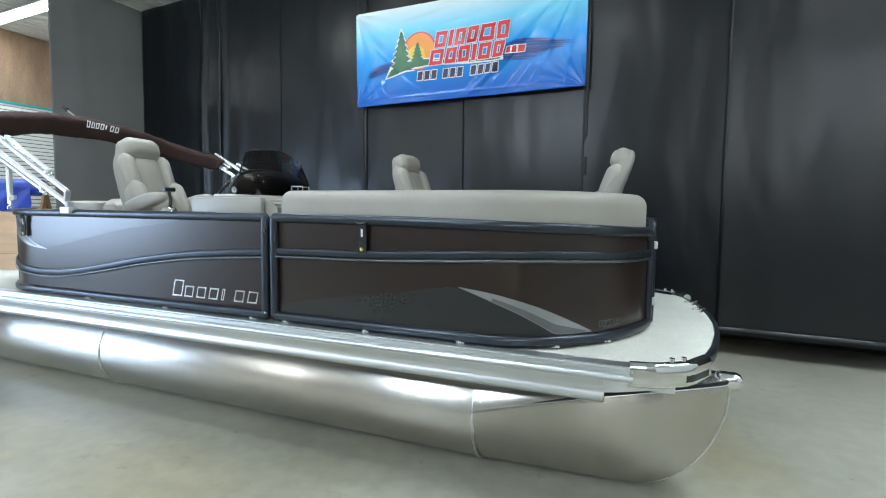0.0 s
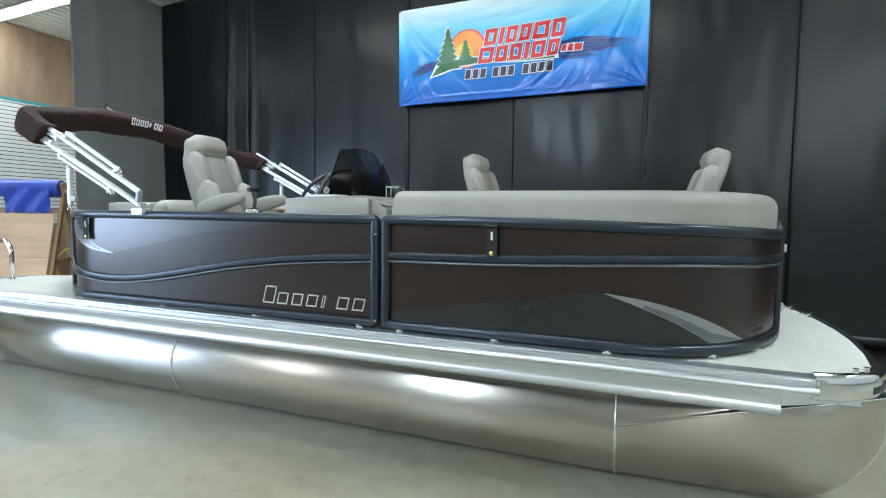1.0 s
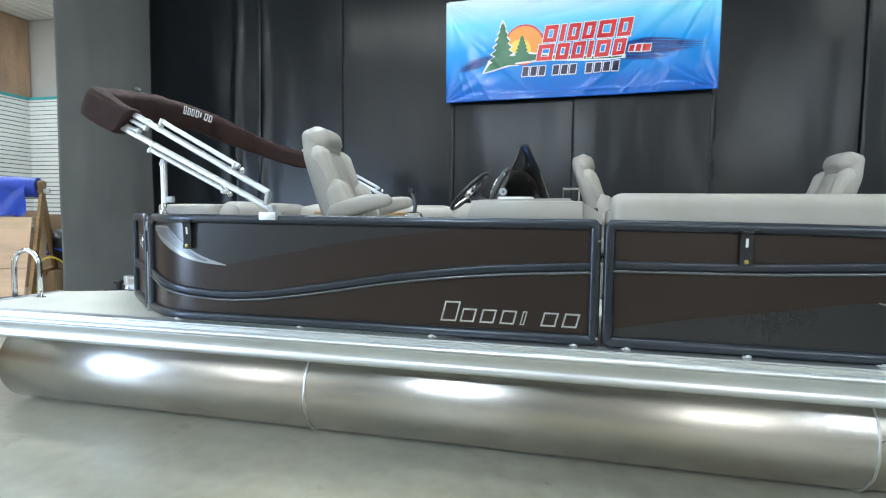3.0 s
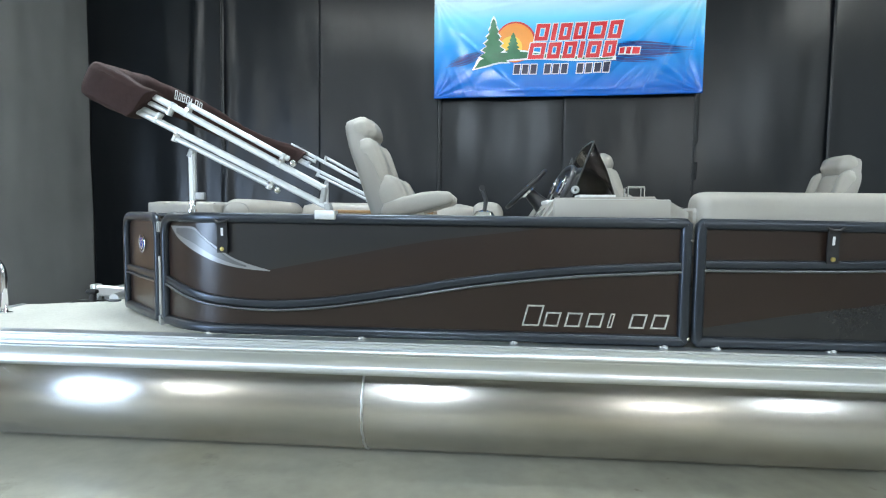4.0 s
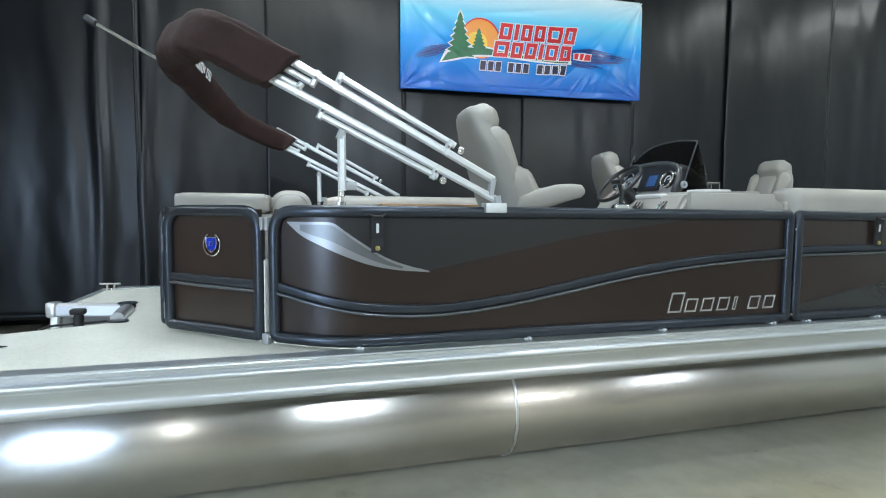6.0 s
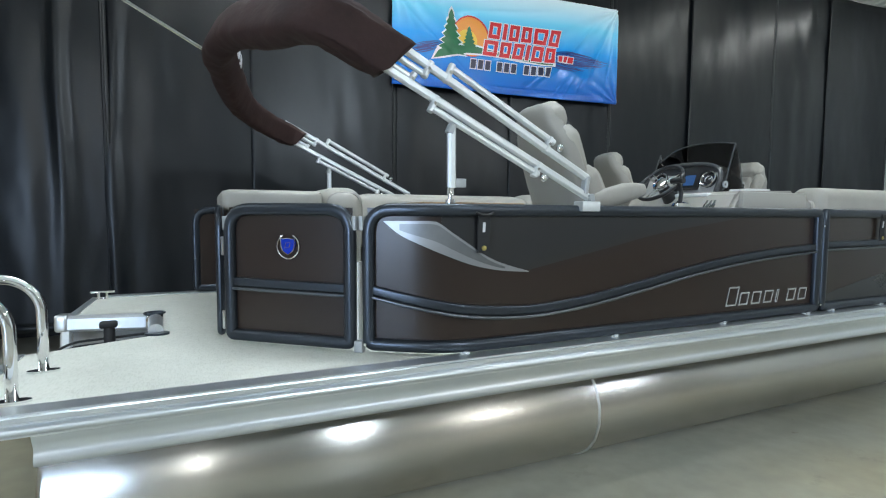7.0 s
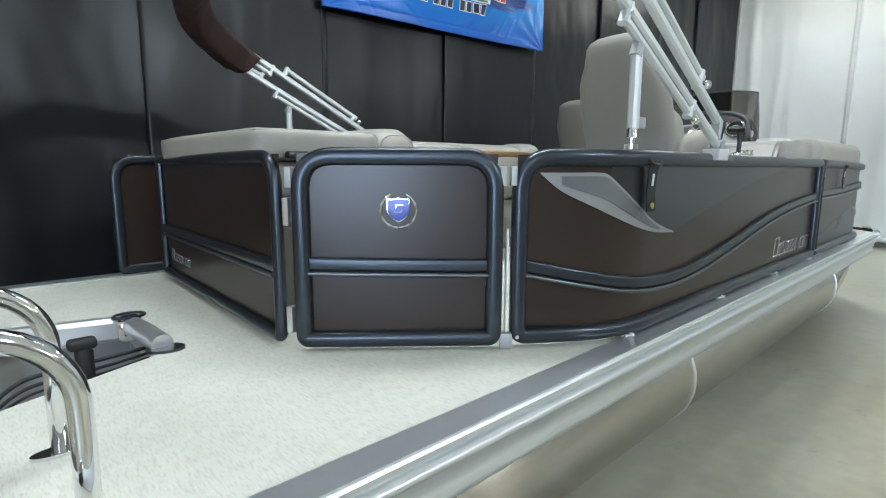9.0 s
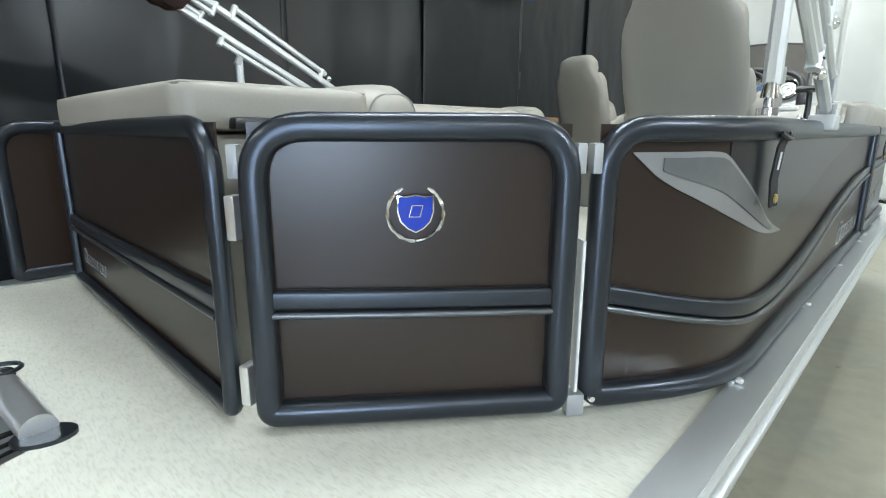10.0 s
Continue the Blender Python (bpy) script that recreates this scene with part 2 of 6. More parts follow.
def brushed(m, amount):
    """Brush lines that run along a tube: its gloss spreads round it."""
    nt = m.node_tree
    tg = nt.nodes.new("ShaderNodeTangent")
    tg.direction_type, tg.axis = 'RADIAL', 'X'
    b = nt.nodes["Principled BSDF"]
    b.inputs["Anisotropic"].default_value = amount
    nt.links.new(tg.outputs[0], b.inputs["Tangent"])


brushed(M_ALU, 0.78)
M_BANNER = banner_material()
M_FLOOR = floor_material()
M_DECK = carpet_material()


# ---- mesh helpers ----
def link(name, bm, material, smooth=None):
    me = bpy.data.meshes.new(name)
    bmesh.ops.recalc_face_normals(bm, faces=bm.faces)
    bm.to_mesh(me)
    bm.free()
    me.materials.append(material)
    if smooth is not None:
        me.set_sharp_from_angle(angle=radians(smooth)) if smooth < 180 else None
        for p in me.polygons:
            p.use_smooth = True
    return new(name, me)


def thing(name, at, label, category, group=""):
    ob = new(name)
    ob.empty_display_size = 0.1
    ob.location = at
    return tagged(ob, label, category, group)


def part(name, bm, material, parent, label="", smooth=35):
    """Links a bmesh, made in world coordinates, as one mesh under its parent."""
    ob = link(name, bm, material, smooth)
    ob.parent = parent
    base = parent.matrix_basis if parent.type == 'EMPTY' else (parent.parent.matrix_basis if parent.parent else Matrix())
    ob.matrix_parent_inverse = base.inverted() if parent.type == 'EMPTY' else Matrix()
    if label:
        ob["label"] = label
    return ob


def box(bm, lo, hi, m=None):
    """An axis-aligned box from corner to corner, moved by m."""
    c = [(a + b) / 2 for a, b in zip(lo, hi)]
    s = [abs(b - a) for a, b in zip(lo, hi)]
    mm = Matrix.Translation(c) @ Matrix.Diagonal((*s, 1))
    bmesh.ops.create_cube(bm, size=1, matrix=(m or Matrix()) @ mm)
    return bm


def bevelled(lo, hi, r=0.006, m=None, seg=2):
    bm = bmesh.new()
    box(bm, lo, hi)
    bmesh.ops.bevel(bm, geom=bm.edges[:], offset=r, segments=seg, affect='EDGES', profile=0.6)
    if m:
        bmesh.ops.transform(bm, matrix=m, verts=bm.verts)
    return bm


def rbox(bm, c, size, r, n=5, m=None, bulge=0.0):
    """A soft rounded block, for cushions. bulge: how far its faces swell."""
    half = Vector(size) / 2
    tmp = bmesh.new()
    bmesh.ops.create_cube(tmp, size=2)
    bmesh.ops.subdivide_edges(tmp, edges=tmp.edges[:], cuts=n, use_grid_fill=True)
    for v in tmp.verts:
        p = v.co.copy()
        # crowd the grid towards the edges so that the rounding is smooth
        w = Vector([math.copysign(abs(a) ** 0.6, a) for a in p])
        t = Vector([a * b for a, b in zip(w, half)])
        q = Vector([max(-h + r, min(h - r, a)) for a, h in zip(t, half)])
        d = t - q
        if d.length > 1e-9:
            d = d.normalized() * r
        out = q + d
        if bulge:
            for k in range(3):
                o = [i for i in range(3) if i != k]
                f = (1 - min(1, abs(p[o[0]])) ** 2) * (1 - min(1, abs(p[o[1]])) ** 2)
                if abs(p[k]) > 0.99:
                    out[k] += math.copysign(bulge * f, p[k])
        v.co = out
    mm = Matrix.Translation(c) @ (m or Matrix())
    bmesh.ops.transform(tmp, matrix=mm, verts=tmp.verts)
    me = bpy.data.meshes.new("t")
    tmp.to_mesh(me)
    tmp.free()
    bm.from_mesh(me)
    bpy.data.meshes.remove(me)
    return bm


def ring_loft(bm, rings, closed_ring=True, cap=True, closed_path=False):
    """Skins a list of rings of points with quads."""
    vs = [[bm.verts.new(p) for p in ring] for ring in rings]
    n = len(rings[0])
    k = len(rings)
    for i in range(k if closed_path else k - 1):
        a, b = vs[i], vs[(i + 1) % k]
        for j in range(n if closed_ring else n - 1):
            q = (a[j], a[(j + 1) % n], b[(j + 1) % n], b[j])
            if len(set(q)) == 4:
                bm.faces.new(q)
    if cap and closed_ring and not closed_path:
        bm.faces.new(vs[0][::-1])
        bm.faces.new(vs[-1])
    return bm


def tube(bm, pts, r, n=12, closed=False, r2=None, up=None):
    """A round bar along a line of points; r2 and up: an oval whose second half-width lies along up."""
    pts = [Vector(p) for p in pts]
    k = len(pts)
    rings = []
    ref = Vector(up) if up else None
    prev = None
    for i, p in enumerate(pts):
        a = pts[i - 1] if (i or closed) else p
        b = pts[(i + 1) % k] if (i < k - 1 or closed) else p
        t = (b - a).normalized()
        if ref:
            u = (ref - t * ref.dot(t)).normalized()
        elif prev is None:
            u = t.orthogonal().normalized()
        else:
            u = (prev - t * prev.dot(t)).normalized()
        prev = u
        v = t.cross(u)
        rr = r[i] if isinstance(r, (list, tuple)) else r
        ru = (r2[i] if isinstance(r2, (list, tuple)) else r2) if r2 else rr
        rings.append([p + u * (ru * math.sin(2 * math.pi * j / n)) + v * (rr * math.cos(2 * math.pi * j / n)) for j in range(n)])
    return ring_loft(bm, rings, closed_path=closed)


def bar(bm, a, b, w, h, up=(0, 0, 1), r=0.003):
    """A square tube from a to b: w across, h along up."""
    a, b = Vector(a), Vector(b)
    t = (b - a).normalized()
    u = Vector(up)
    u = (u - t * u.dot(t)).normalized()
    v = t.cross(u)
    prof = []
    for sx, sy in ((1, 1), (-1, 1), (-1, -1), (1, -1)):
        ins = [(r, 0), (0, r)] if sx * sy < 0 else [(0, r), (r, 0)]
        for dx, dy in ins:
            prof.append((sx * (w / 2 - dx), sy * (h / 2 - dy)))
    return ring_loft(bm, [[p + v * x + u * y for x, y in prof] for p in (a, b)])


def smooth_path(pts, radii, seg=7):
    """Rounds the corners of a polyline (2D or 3D)."""
    pts = [Vector(p) for p in pts]
    out = [pts[0]]
    for i in range(1, len(pts) - 1):
        r = radii[i - 1] if isinstance(radii, (list, tuple)) else radii
        a, p, b = pts[i - 1], pts[i], pts[i + 1]
        if r <= 0:
            out.append(p)
            continue
        u, v = (a - p).normalized(), (b - p).normalized()
        d = min(r, (a - p).length * 0.49, (b - p).length * 0.49)
        for k in range(seg + 1):
            s = k / seg
            out.append((p + u * d) * (1 - s) ** 2 + p * (2 * s * (1 - s)) + (p + v * d) * s ** 2)
    out.append(pts[-1])
    return out


class Plan:
    """A line on the plan, walked by its length, with its outward side."""

    def __init__(self, pts, radii, side=1, step=0.06):
        p = smooth_path([(x, y, 0) for x, y in pts], radii, 10)
        self.p = p
        self.s = [0.0]
        for a, b in zip(p, p[1:]):
            self.s.append(self.s[-1] + (b - a).length)
        self.length, self.side, self.step = self.s[-1], side, step

    def at(self, s, z=0.0, out=0.0):
        s = max(0.0, min(self.length, s))
        i = 0
        while i < len(self.s) - 2 and self.s[i + 1] < s:
            i += 1
        a, b = self.p[i], self.p[i + 1]
        f = (s - self.s[i]) / max(1e-9, self.s[i + 1] - self.s[i])
        q = a.lerp(b, f)
        n = self.normal(s)
        return Vector((q.x + n.x * out, q.y + n.y * out, z))

    def normal(self, s):
        i = 0
        while i < len(self.s) - 2 and self.s[i + 1] < s:
            i += 1
        # turn evenly from corner to corner
        def way(j):
            e = self.p[min(max(j, 0), len(self.p) - 2) + 1] - self.p[min(max(j, 0), len(self.p) - 2)]
            return e.normalized() if e.length > 1e-9 else Vector((0, 0, 0))
        f = min(1.0, max(0.0, (s - self.s[i]) / max(1e-9, self.s[i + 1] - self.s[i])))
        d = (way(i - 1) + way(i)).normalized().lerp((way(i) + way(i + 1)).normalized(), f).normalized()
        return Vector((d.y, -d.x, 0)) * self.side

    def s_of_x(self, x):
        best = min(range(201), key=lambda k: abs(self.at(self.length * k / 200).x - x))
        lo, hi = max(0, best - 1) / 200 * self.length, min(200, best + 1) / 200 * self.length
        return min((lo + (hi - lo) * k / 20 for k in range(21)), key=lambda s: abs(self.at(s).x - x))


def plan_strip(plan, s0, s1, zlo, zhi, out, thick, step=0.05):
    """A sheet that follows the plan between two heights (numbers, or functions of s)."""
    bm = bmesh.new()
    n = max(2, int(abs(s1 - s0) / step) + 1)
    f0 = zlo if callable(zlo) else (lambda s: zlo)
    f1 = zhi if callable(zhi) else (lambda s: zhi)
    rings = []
    for i in range(n + 1):
        s = s0 + (s1 - s0) * i / n
        a, b = f0(s), f1(s)
        rings.append([plan.at(s, a, out), plan.at(s, b, out), plan.at(s, b, out - thick), plan.at(s, a, out - thick)])
    return ring_loft(bm, rings)


def plan_bar(plan, sz, w, d, out, closed=False, r=0.012):
    """A rounded square rail along (s, z) points on the plan: w in the sheet's plane, d out of it."""
    bm = bmesh.new()
    k = len(sz)
    prof = []
    for cx, cy, a0 in ((1, 1, 0), (-1, 1, 90), (-1, -1, 180), (1, -1, 270)):
        for a in (0, 30, 60, 90):
            t = radians(a0 + a)
            prof.append((cx * (w / 2 - r) + r * math.cos(t), cy * (d / 2 - r) + r * math.sin(t)))
    rings = []
    for i, (s, z) in enumerate(sz):
        a = sz[i - 1] if (i or closed) else sz[i]
        b = sz[(i + 1) % k] if (i < k - 1 or closed) else sz[i]
        ds, dz = b[0] - a[0], b[1] - a[1]
        l = math.hypot(ds, dz) or 1
        px, pz = -dz / l, ds / l
        rings.append([plan.at(s + px * x, z + pz * x, out + y) for x, y in prof])
    return ring_loft(bm, rings, closed_path=closed)


def round_loop(s0, s1, z0, z1, radii, step=0.06):
    """A closed loop in (s, z); radii for the corners: foot start, foot end, top end, top start."""
    c = [(s0, z0), (s1, z0), (s1, z1), (s0, z1)]
    out = []
    for i in range(4):
        a, p, b = Vector(c[i - 1]), Vector(c[i]), Vector(c[(i + 1) % 4])
        r = radii[i]
        u, v = (a - p).normalized(), (b - p).normalized()
        if r <= 0.005:
            pts = [p + u * 0.004, p + v * 0.004]
        else:
            pts = [(p + u * r) * (1 - k / 8) ** 2 + p * (2 * k / 8 * (1 - k / 8)) + (p + v * r) * (k / 8) ** 2 for k in range(9)]
        out += pts
        e = b + (p - b).normalized() * max(radii[(i + 1) % 4], 0.004)
        n = int((e - pts[-1]).length / step)
        for k in range(1, n):
            out.append(Vector(pts[-1]).lerp(e, k / n))
    return [(p.x, p.y) for p in out]


def outline_plate(pts, m, thick):
    """A flat plate from a 2D outline, laid by m, thick along its own z."""
    bm = bmesh.new()
    ring_loft(bm, [[m @ Vector((x, y, z)) for x, y in pts] for z in (0, thick)])
    return bm


def lathe(bm, prof, m, n=20):
    """Turns (radius, height) points round the z axis of m."""
    rings = [[m @ Vector((r * math.cos(2 * math.pi * j / n), r * math.sin(2 * math.pi * j / n), h)) for j in range(n)] for r, h in prof]
    return ring_loft(bm, rings)


# ---- the hall ----
CEIL = 4.85
WALL_AT, WALL_YAW = Vector((-2.5, 6.17, 0)), -4.0
WALL_M = Matrix.Translation(WALL_AT) @ Matrix.Rotation(radians(WALL_YAW), 4, 'Z')


def on_wall(u, z, out=0.0):
    """A point on the back wall: u along it, out towards the room."""
    return WALL_M @ Vector((u, -out, z))


def slab(name, lo, hi, material, label, m=None):
    bm = bmesh.new()
    box(bm, lo, hi, m)
    return tagged(link(name, bm, material), label, "structure", "", "structure")


slab("floor", (-16, -12, -0.2), (9, 9, 0), M_FLOOR, "worn grey-green sealed concrete showroom floor")
slab("wall_north", (-6.2, 0.85, 0), (7.75, 1.05, CEIL), M_BASEB, "black painted back wall behind the drapes", WALL_M)
slab("wall_east", (5.07, -11.0, 0), (5.27, 5.62, CEIL), M_WALL, "painted end wall behind the pale sheets")
slab("wall_south", (-12.0, -11.2, 0), (5.27, -11.0, CEIL), M_WALL, "plain painted wall behind the camera's aisle")
slab("wall_corner", (-12.0, 7.5, 0), (-8.8, 7.7, CEIL), M_WALL, "painted wall closing the storage corner")

# the west wall has one wide window that lets daylight in
WX, WY0, WY1, WZ0, WZ1 = -12.0, -4.7, -1.5, 0.5, 2.9
bm = bmesh.new()
for lo, hi in (((WX - 0.2, -11.2, 0), (WX, WY0, CEIL)), ((WX - 0.2, WY1, 0), (WX, 7.7, CEIL)), ((WX - 0.2, WY0, 0), (WX, WY1, WZ0)), ((WX - 0.2, WY0, WZ1), (WX, WY1, CEIL))):
    box(bm, lo, hi)
tagged(link("wall_west", bm, M_WALL), "painted side wall with a wide window opening", "structure", "", "structure")
win = tagged(new("window_1"), "wide window with pale frame and daylight outside", "window", "", "structure")
win.location = (WX, (WY0 + WY1) / 2, WZ0)
bm = bmesh.new()
for k in range(4):
    y = WY0 + (WY1 - WY0) * k / 3
    box(bm, (WX - 0.12, y - 0.03, WZ0), (WX - 0.06, y + 0.03, WZ1))
for z in (WZ0 + 0.03, WZ1 - 0.03):
    box(bm, (WX - 0.115, WY0, z - 0.03), (WX - 0.065, WY1, z + 0.03))
part("window_frame", bm, M_WHITEP, win)
part("window_sill", bevelled((WX - 0.1, WY0 - 0.05, WZ0 - 0.04), (WX + 0.05, WY1 + 0.05, WZ0), 0.008), M_WHITEP, win)
for k in range(3):
    y0, y1 = WY0 + (WY1 - WY0) * k / 3 + 0.03, WY0 + (WY1 - WY0) * (k + 1) / 3 - 0.03
    bm = bmesh.new()
    box(bm, (WX - 0.092, y0, WZ0 + 0.06), (WX - 0.088, y1, WZ1 - 0.06))
    part("pane", bm, M_PANE, win).visible_shadow = False
bm = bmesh.new()
box(bm, (WX - 1.0, WY0 - 2, -0.5), (WX - 0.95, WY1 + 2, WZ1 + 2))
tagged(link("backdrop", bm, M_DAY), "pale blue daylight outside the window", "backdrop", "", "structure")
area("window_daylight", look((WX + 0.03, (WY0 + WY1) / 2, (WZ0 + WZ1) / 2), (0, (WY0 + WY1) / 2, (WZ0 + WZ1) / 2)), WY1 - WY0, WZ1 - WZ0, WINDOW_W, (0.56, 0.74, 1.0))

# ribbed ceiling sheet, one mesh
bm = bmesh.new()
ribs = []
x = -12.2
while x < 6.3:
    for dx, dz in ((0, 0), (0.10, 0), (0.115, 0.02), (0.185, 0.02), (0.2, 0)):
        ribs.append((x + dx, CEIL + dz))
    x += 0.2
rows = [[bm.verts.new((x, y, z)) for x, z in ribs] for y in (-11.4, 8.0)]
for i in range(len(ribs) - 1):
    if (Vector(ribs[i + 1]) - Vector(ribs[i])).length > 1e-6:
        bm.faces.new((rows[0][i], rows[0][i + 1], rows[1][i + 1], rows[1][i]))
box(bm, (-12.2, -11.4, CEIL + 0.03), (6.3, 8.0, CEIL + 0.13))
tagged(link("ceiling", bm, M_CEIL), "white ribbed metal ceiling", "structure", "", "structure")


def drape(name, place, width, height, z0, folds, seed, material, label, group, top_gather=0.5, step=0.035):
    """A hanging sheet: place(u, z, out) gives its points; folds are (u, half-width, depth)."""
    rnd = random.Random(seed)
    bm = bmesh.new()
    nu, nz = int(width / step), 44
    ph = [rnd.uniform(0, 6.28) for _ in range(6)]
    grid = []
    for i in range(nu + 1):
        u = width * i / nu
        col = []
        for j in range(nz + 1):
            f = j / nz
            z = z0 + (height - z0) * f
            w = 0.008 * math.sin(u * 3.1 + ph[0] + 0.6 * math.sin(z * 0.9 + ph[1])) + 0.0015 * math.sin(u * 8 + ph[2] + z * 0.4)
            w += 0.004 * math.sin(z * 3.1 + u * 2.3 + ph[3])
            w += 0.009 * noise.noise((u * 2.6 + seed, z * 0.5, seed)) + 0.0045 * noise.noise((u * 6 + z * 1.5, z * 1.6 - u, seed + 5)) + 0.0028 * noise.noise((u * 14 - z * 5, z * 5 + u * 3, seed + 9))
            for fu, fw, fd in folds:
                sway = fu + 0.05 * math.sin(z * 0.8 + ph[4] + fu * 7) * (1 - f) + 0.02 * math.sin(z * 2.2 + fu * 3)
                k = (u - sway) / (fw * (1.25 - 0.6 * f * top_gather))
                w += fd * (0.35 + 0.65 * abs(math.sin(1.1 + z * 0.55 + fu * 5))) * math.exp(-k * k)
            col.append(bm.verts.new(place(u, z, w)))
        grid.append(col)
    for i in range(nu):
        for j in range(nz):
            bm.faces.new((grid[i][j], grid[i + 1][j], grid[i + 1][j + 1], grid[i][j + 1]))
    front = (place(0, 0, 0.003) - place(0, 0, 0)), (place(0, 0, 0.0015) - place(0, 0, 0))
    hem_grid = [[grid[i][j].co.copy() for j in (0, 1)] for i in range(nu + 1)]
    seam_cols = [[v.co.copy() for v in grid[i]] for i in (nu - 2, nu - 1)]
    geo = bmesh.ops.extrude_face_region(bm, geom=bm.faces[:])
    off = place(0, 0, 0) - place(0, 0, 0.004)
    bmesh.ops.translate(bm, vec=off, verts=[e for e in geo["geom"] if isinstance(e, bmesh.types.BMVert)])
    t = thing(name, place(width / 2, z0, 0), label, "drape", group)
    part("sheet", bm, material, t, smooth=180)
    bm = bmesh.new()
    ring_loft(bm, [[a + front[0], a.lerp(b, 0.7) + front[0], a.lerp(b, 0.7) + front[1], a + front[1]] for a, b in hem_grid])
    part("hem", bm, material, t, smooth=180)
    bm = bmesh.new()
    ring_loft(bm, [[a.lerp(b, 0.4) + front[0], b + front[0], b + front[1], a.lerp(b, 0.4) + front[1]] for a, b in zip(*seam_cols)])
    part("side_seam", bm, material, t, smooth=180)
    return t


# black vinyl sheets along the back wall, each lapping over the next
EDGES = [-5.98, -4.15, -2.76, -1.31, 0.25, 1.655, 3.12, 4.66, 5.95, 7.44]
rnd = random.Random(4)
for i, (a, b) in enumerate(zip(EDGES, EDGES[1:])):
    folds = [(rnd.uniform(0.1, b - a - 0.1), rnd.uniform(0.10, 0.24), rnd.uniform(0.006, 0.016) * rnd.choice((1, 1, -0.5))) for _ in range(rnd.randint(1, 2))]
    if i == 0:
        folds = [(0.35, 0.20, 0.012), (1.25, 0.14, 0.02), (1.58, 0.06, 0.050)]
    if i == 1:
        folds = [(0.16, 0.06, 0.048), (0.45, 0.14, 0.016), (1.0, 0.18, 0.010)]
    lift = 0.012 if i % 2 else 0.035
    drape("drape", lambda u, z, w, a=a, lift=lift: on_wall(a - 0.06 + u, z, lift + w), b - a + 0.12, CEIL - 0.01, 0.22, folds, 10 + i, M_BLACKV,
          "black vinyl drape sheet hanging in soft vertical folds", "black drapes along the wall")
bm = bmesh.new()
for u in range(-5, 6, 2):
    tube(bm, [on_wall(u, CEIL - 0.02, 0), on_wall(u + 1.99, CEIL - 0.02, 0)], 0.02, 8)
tagged(link("drape_track", bm, M_LAMPBODY), "metal track that carries the drapes", "structure", "", "structure")

# grey cloth partition at the corner
for k, (y0, y1) in enumerate(((5.06, 6.62),)):
    drape("partition_drape", lambda u, z, w: Vector((-8.55 + w, 5.06 + u, z)), y1 - y0, CEIL - 0.01, 0.16, [(0.4, 0.1, 0.015), (1.1, 0.12, 0.012)], 77, M_GREYCLOTH,
          "flat grey cloth drape closing the corner", "", 0.1)
slab("wall_partition", (-8.75, 6.70, 0), (-8.62, 7.6, CEIL), M_WALL, "thin partition behind the grey cloth")

# pale sheets on the east wall
rnd = random.Random(9)
for i in range(5):
    y0 = 5.66 - 1.98 - 1.9 * i
    folds = [(rnd.uniform(0.1, 1.8), rnd.uniform(0.05, 0.12), rnd.uniform(0.015, 0.05)) for _ in range(4)]
    drape("wall_sheet", lambda u, z, w, y0=y0, i=i: Vector((5.00 - w - 0.012 * (i % 2), y0 + u, z)), 1.98, CEIL - 0.01, 0.10, folds, 40 + i, M_PALECLOTH,
          "pale grey sheet hanging over the end wall", "pale sheets", 0.3, 0.06)

# plywood and slatwall on the west side
slab("wall_panel_ply", (-11.99, 0.5, 3.45), (-11.95, 7.48, CEIL - 0.01), M_PLYWALL, "stained plywood sheeting above the slatwall")
slab("wall_panel_base", (-11.99, 0.5, 0.0), (-11.95, 7.48, 1.05), M_PLYWALL, "stained plywood sheeting below the slatwall")
slat = tagged(new("slatwall"), "white slatwall display panel with dark grooves", "wall panel", "", "structure")
slat.location = (-11.95, 4, 1.05)
bm = bmesh.new()
box(bm, (-11.99, 0.5, 1.05), (-11.965, 7.48, 3.45))
box(bm, (-11.93, 7.455, 1.05), (-8.8, 7.49, 3.45))
part("backing", bm, M_BASEB, slat, "dark grooves between the slats")
z = 1.10
while z < 3.40:
    bm = bmesh.new()
    box(bm, (-11.962, 0.5, z), (-11.945, 7.44, z + 0.062))
    box(bm, (-11.945, 7.435, z), (-8.8, 7.452, z + 0.062))
    part("slat", bm, M_SLAT, slat, smooth=None)
    z += 0.076
for z in (3.41, 1.045):
    bm = bmesh.new()
    box(bm, (-11.963, 0.5, z), (-11.935, 7.43, z + 0.05))
    box(bm, (-11.935, 7.425, z), (-8.8, 7.451, z + 0.05))
    part("trim_strip", bm, M_TEAL, slat, "teal edge strip")


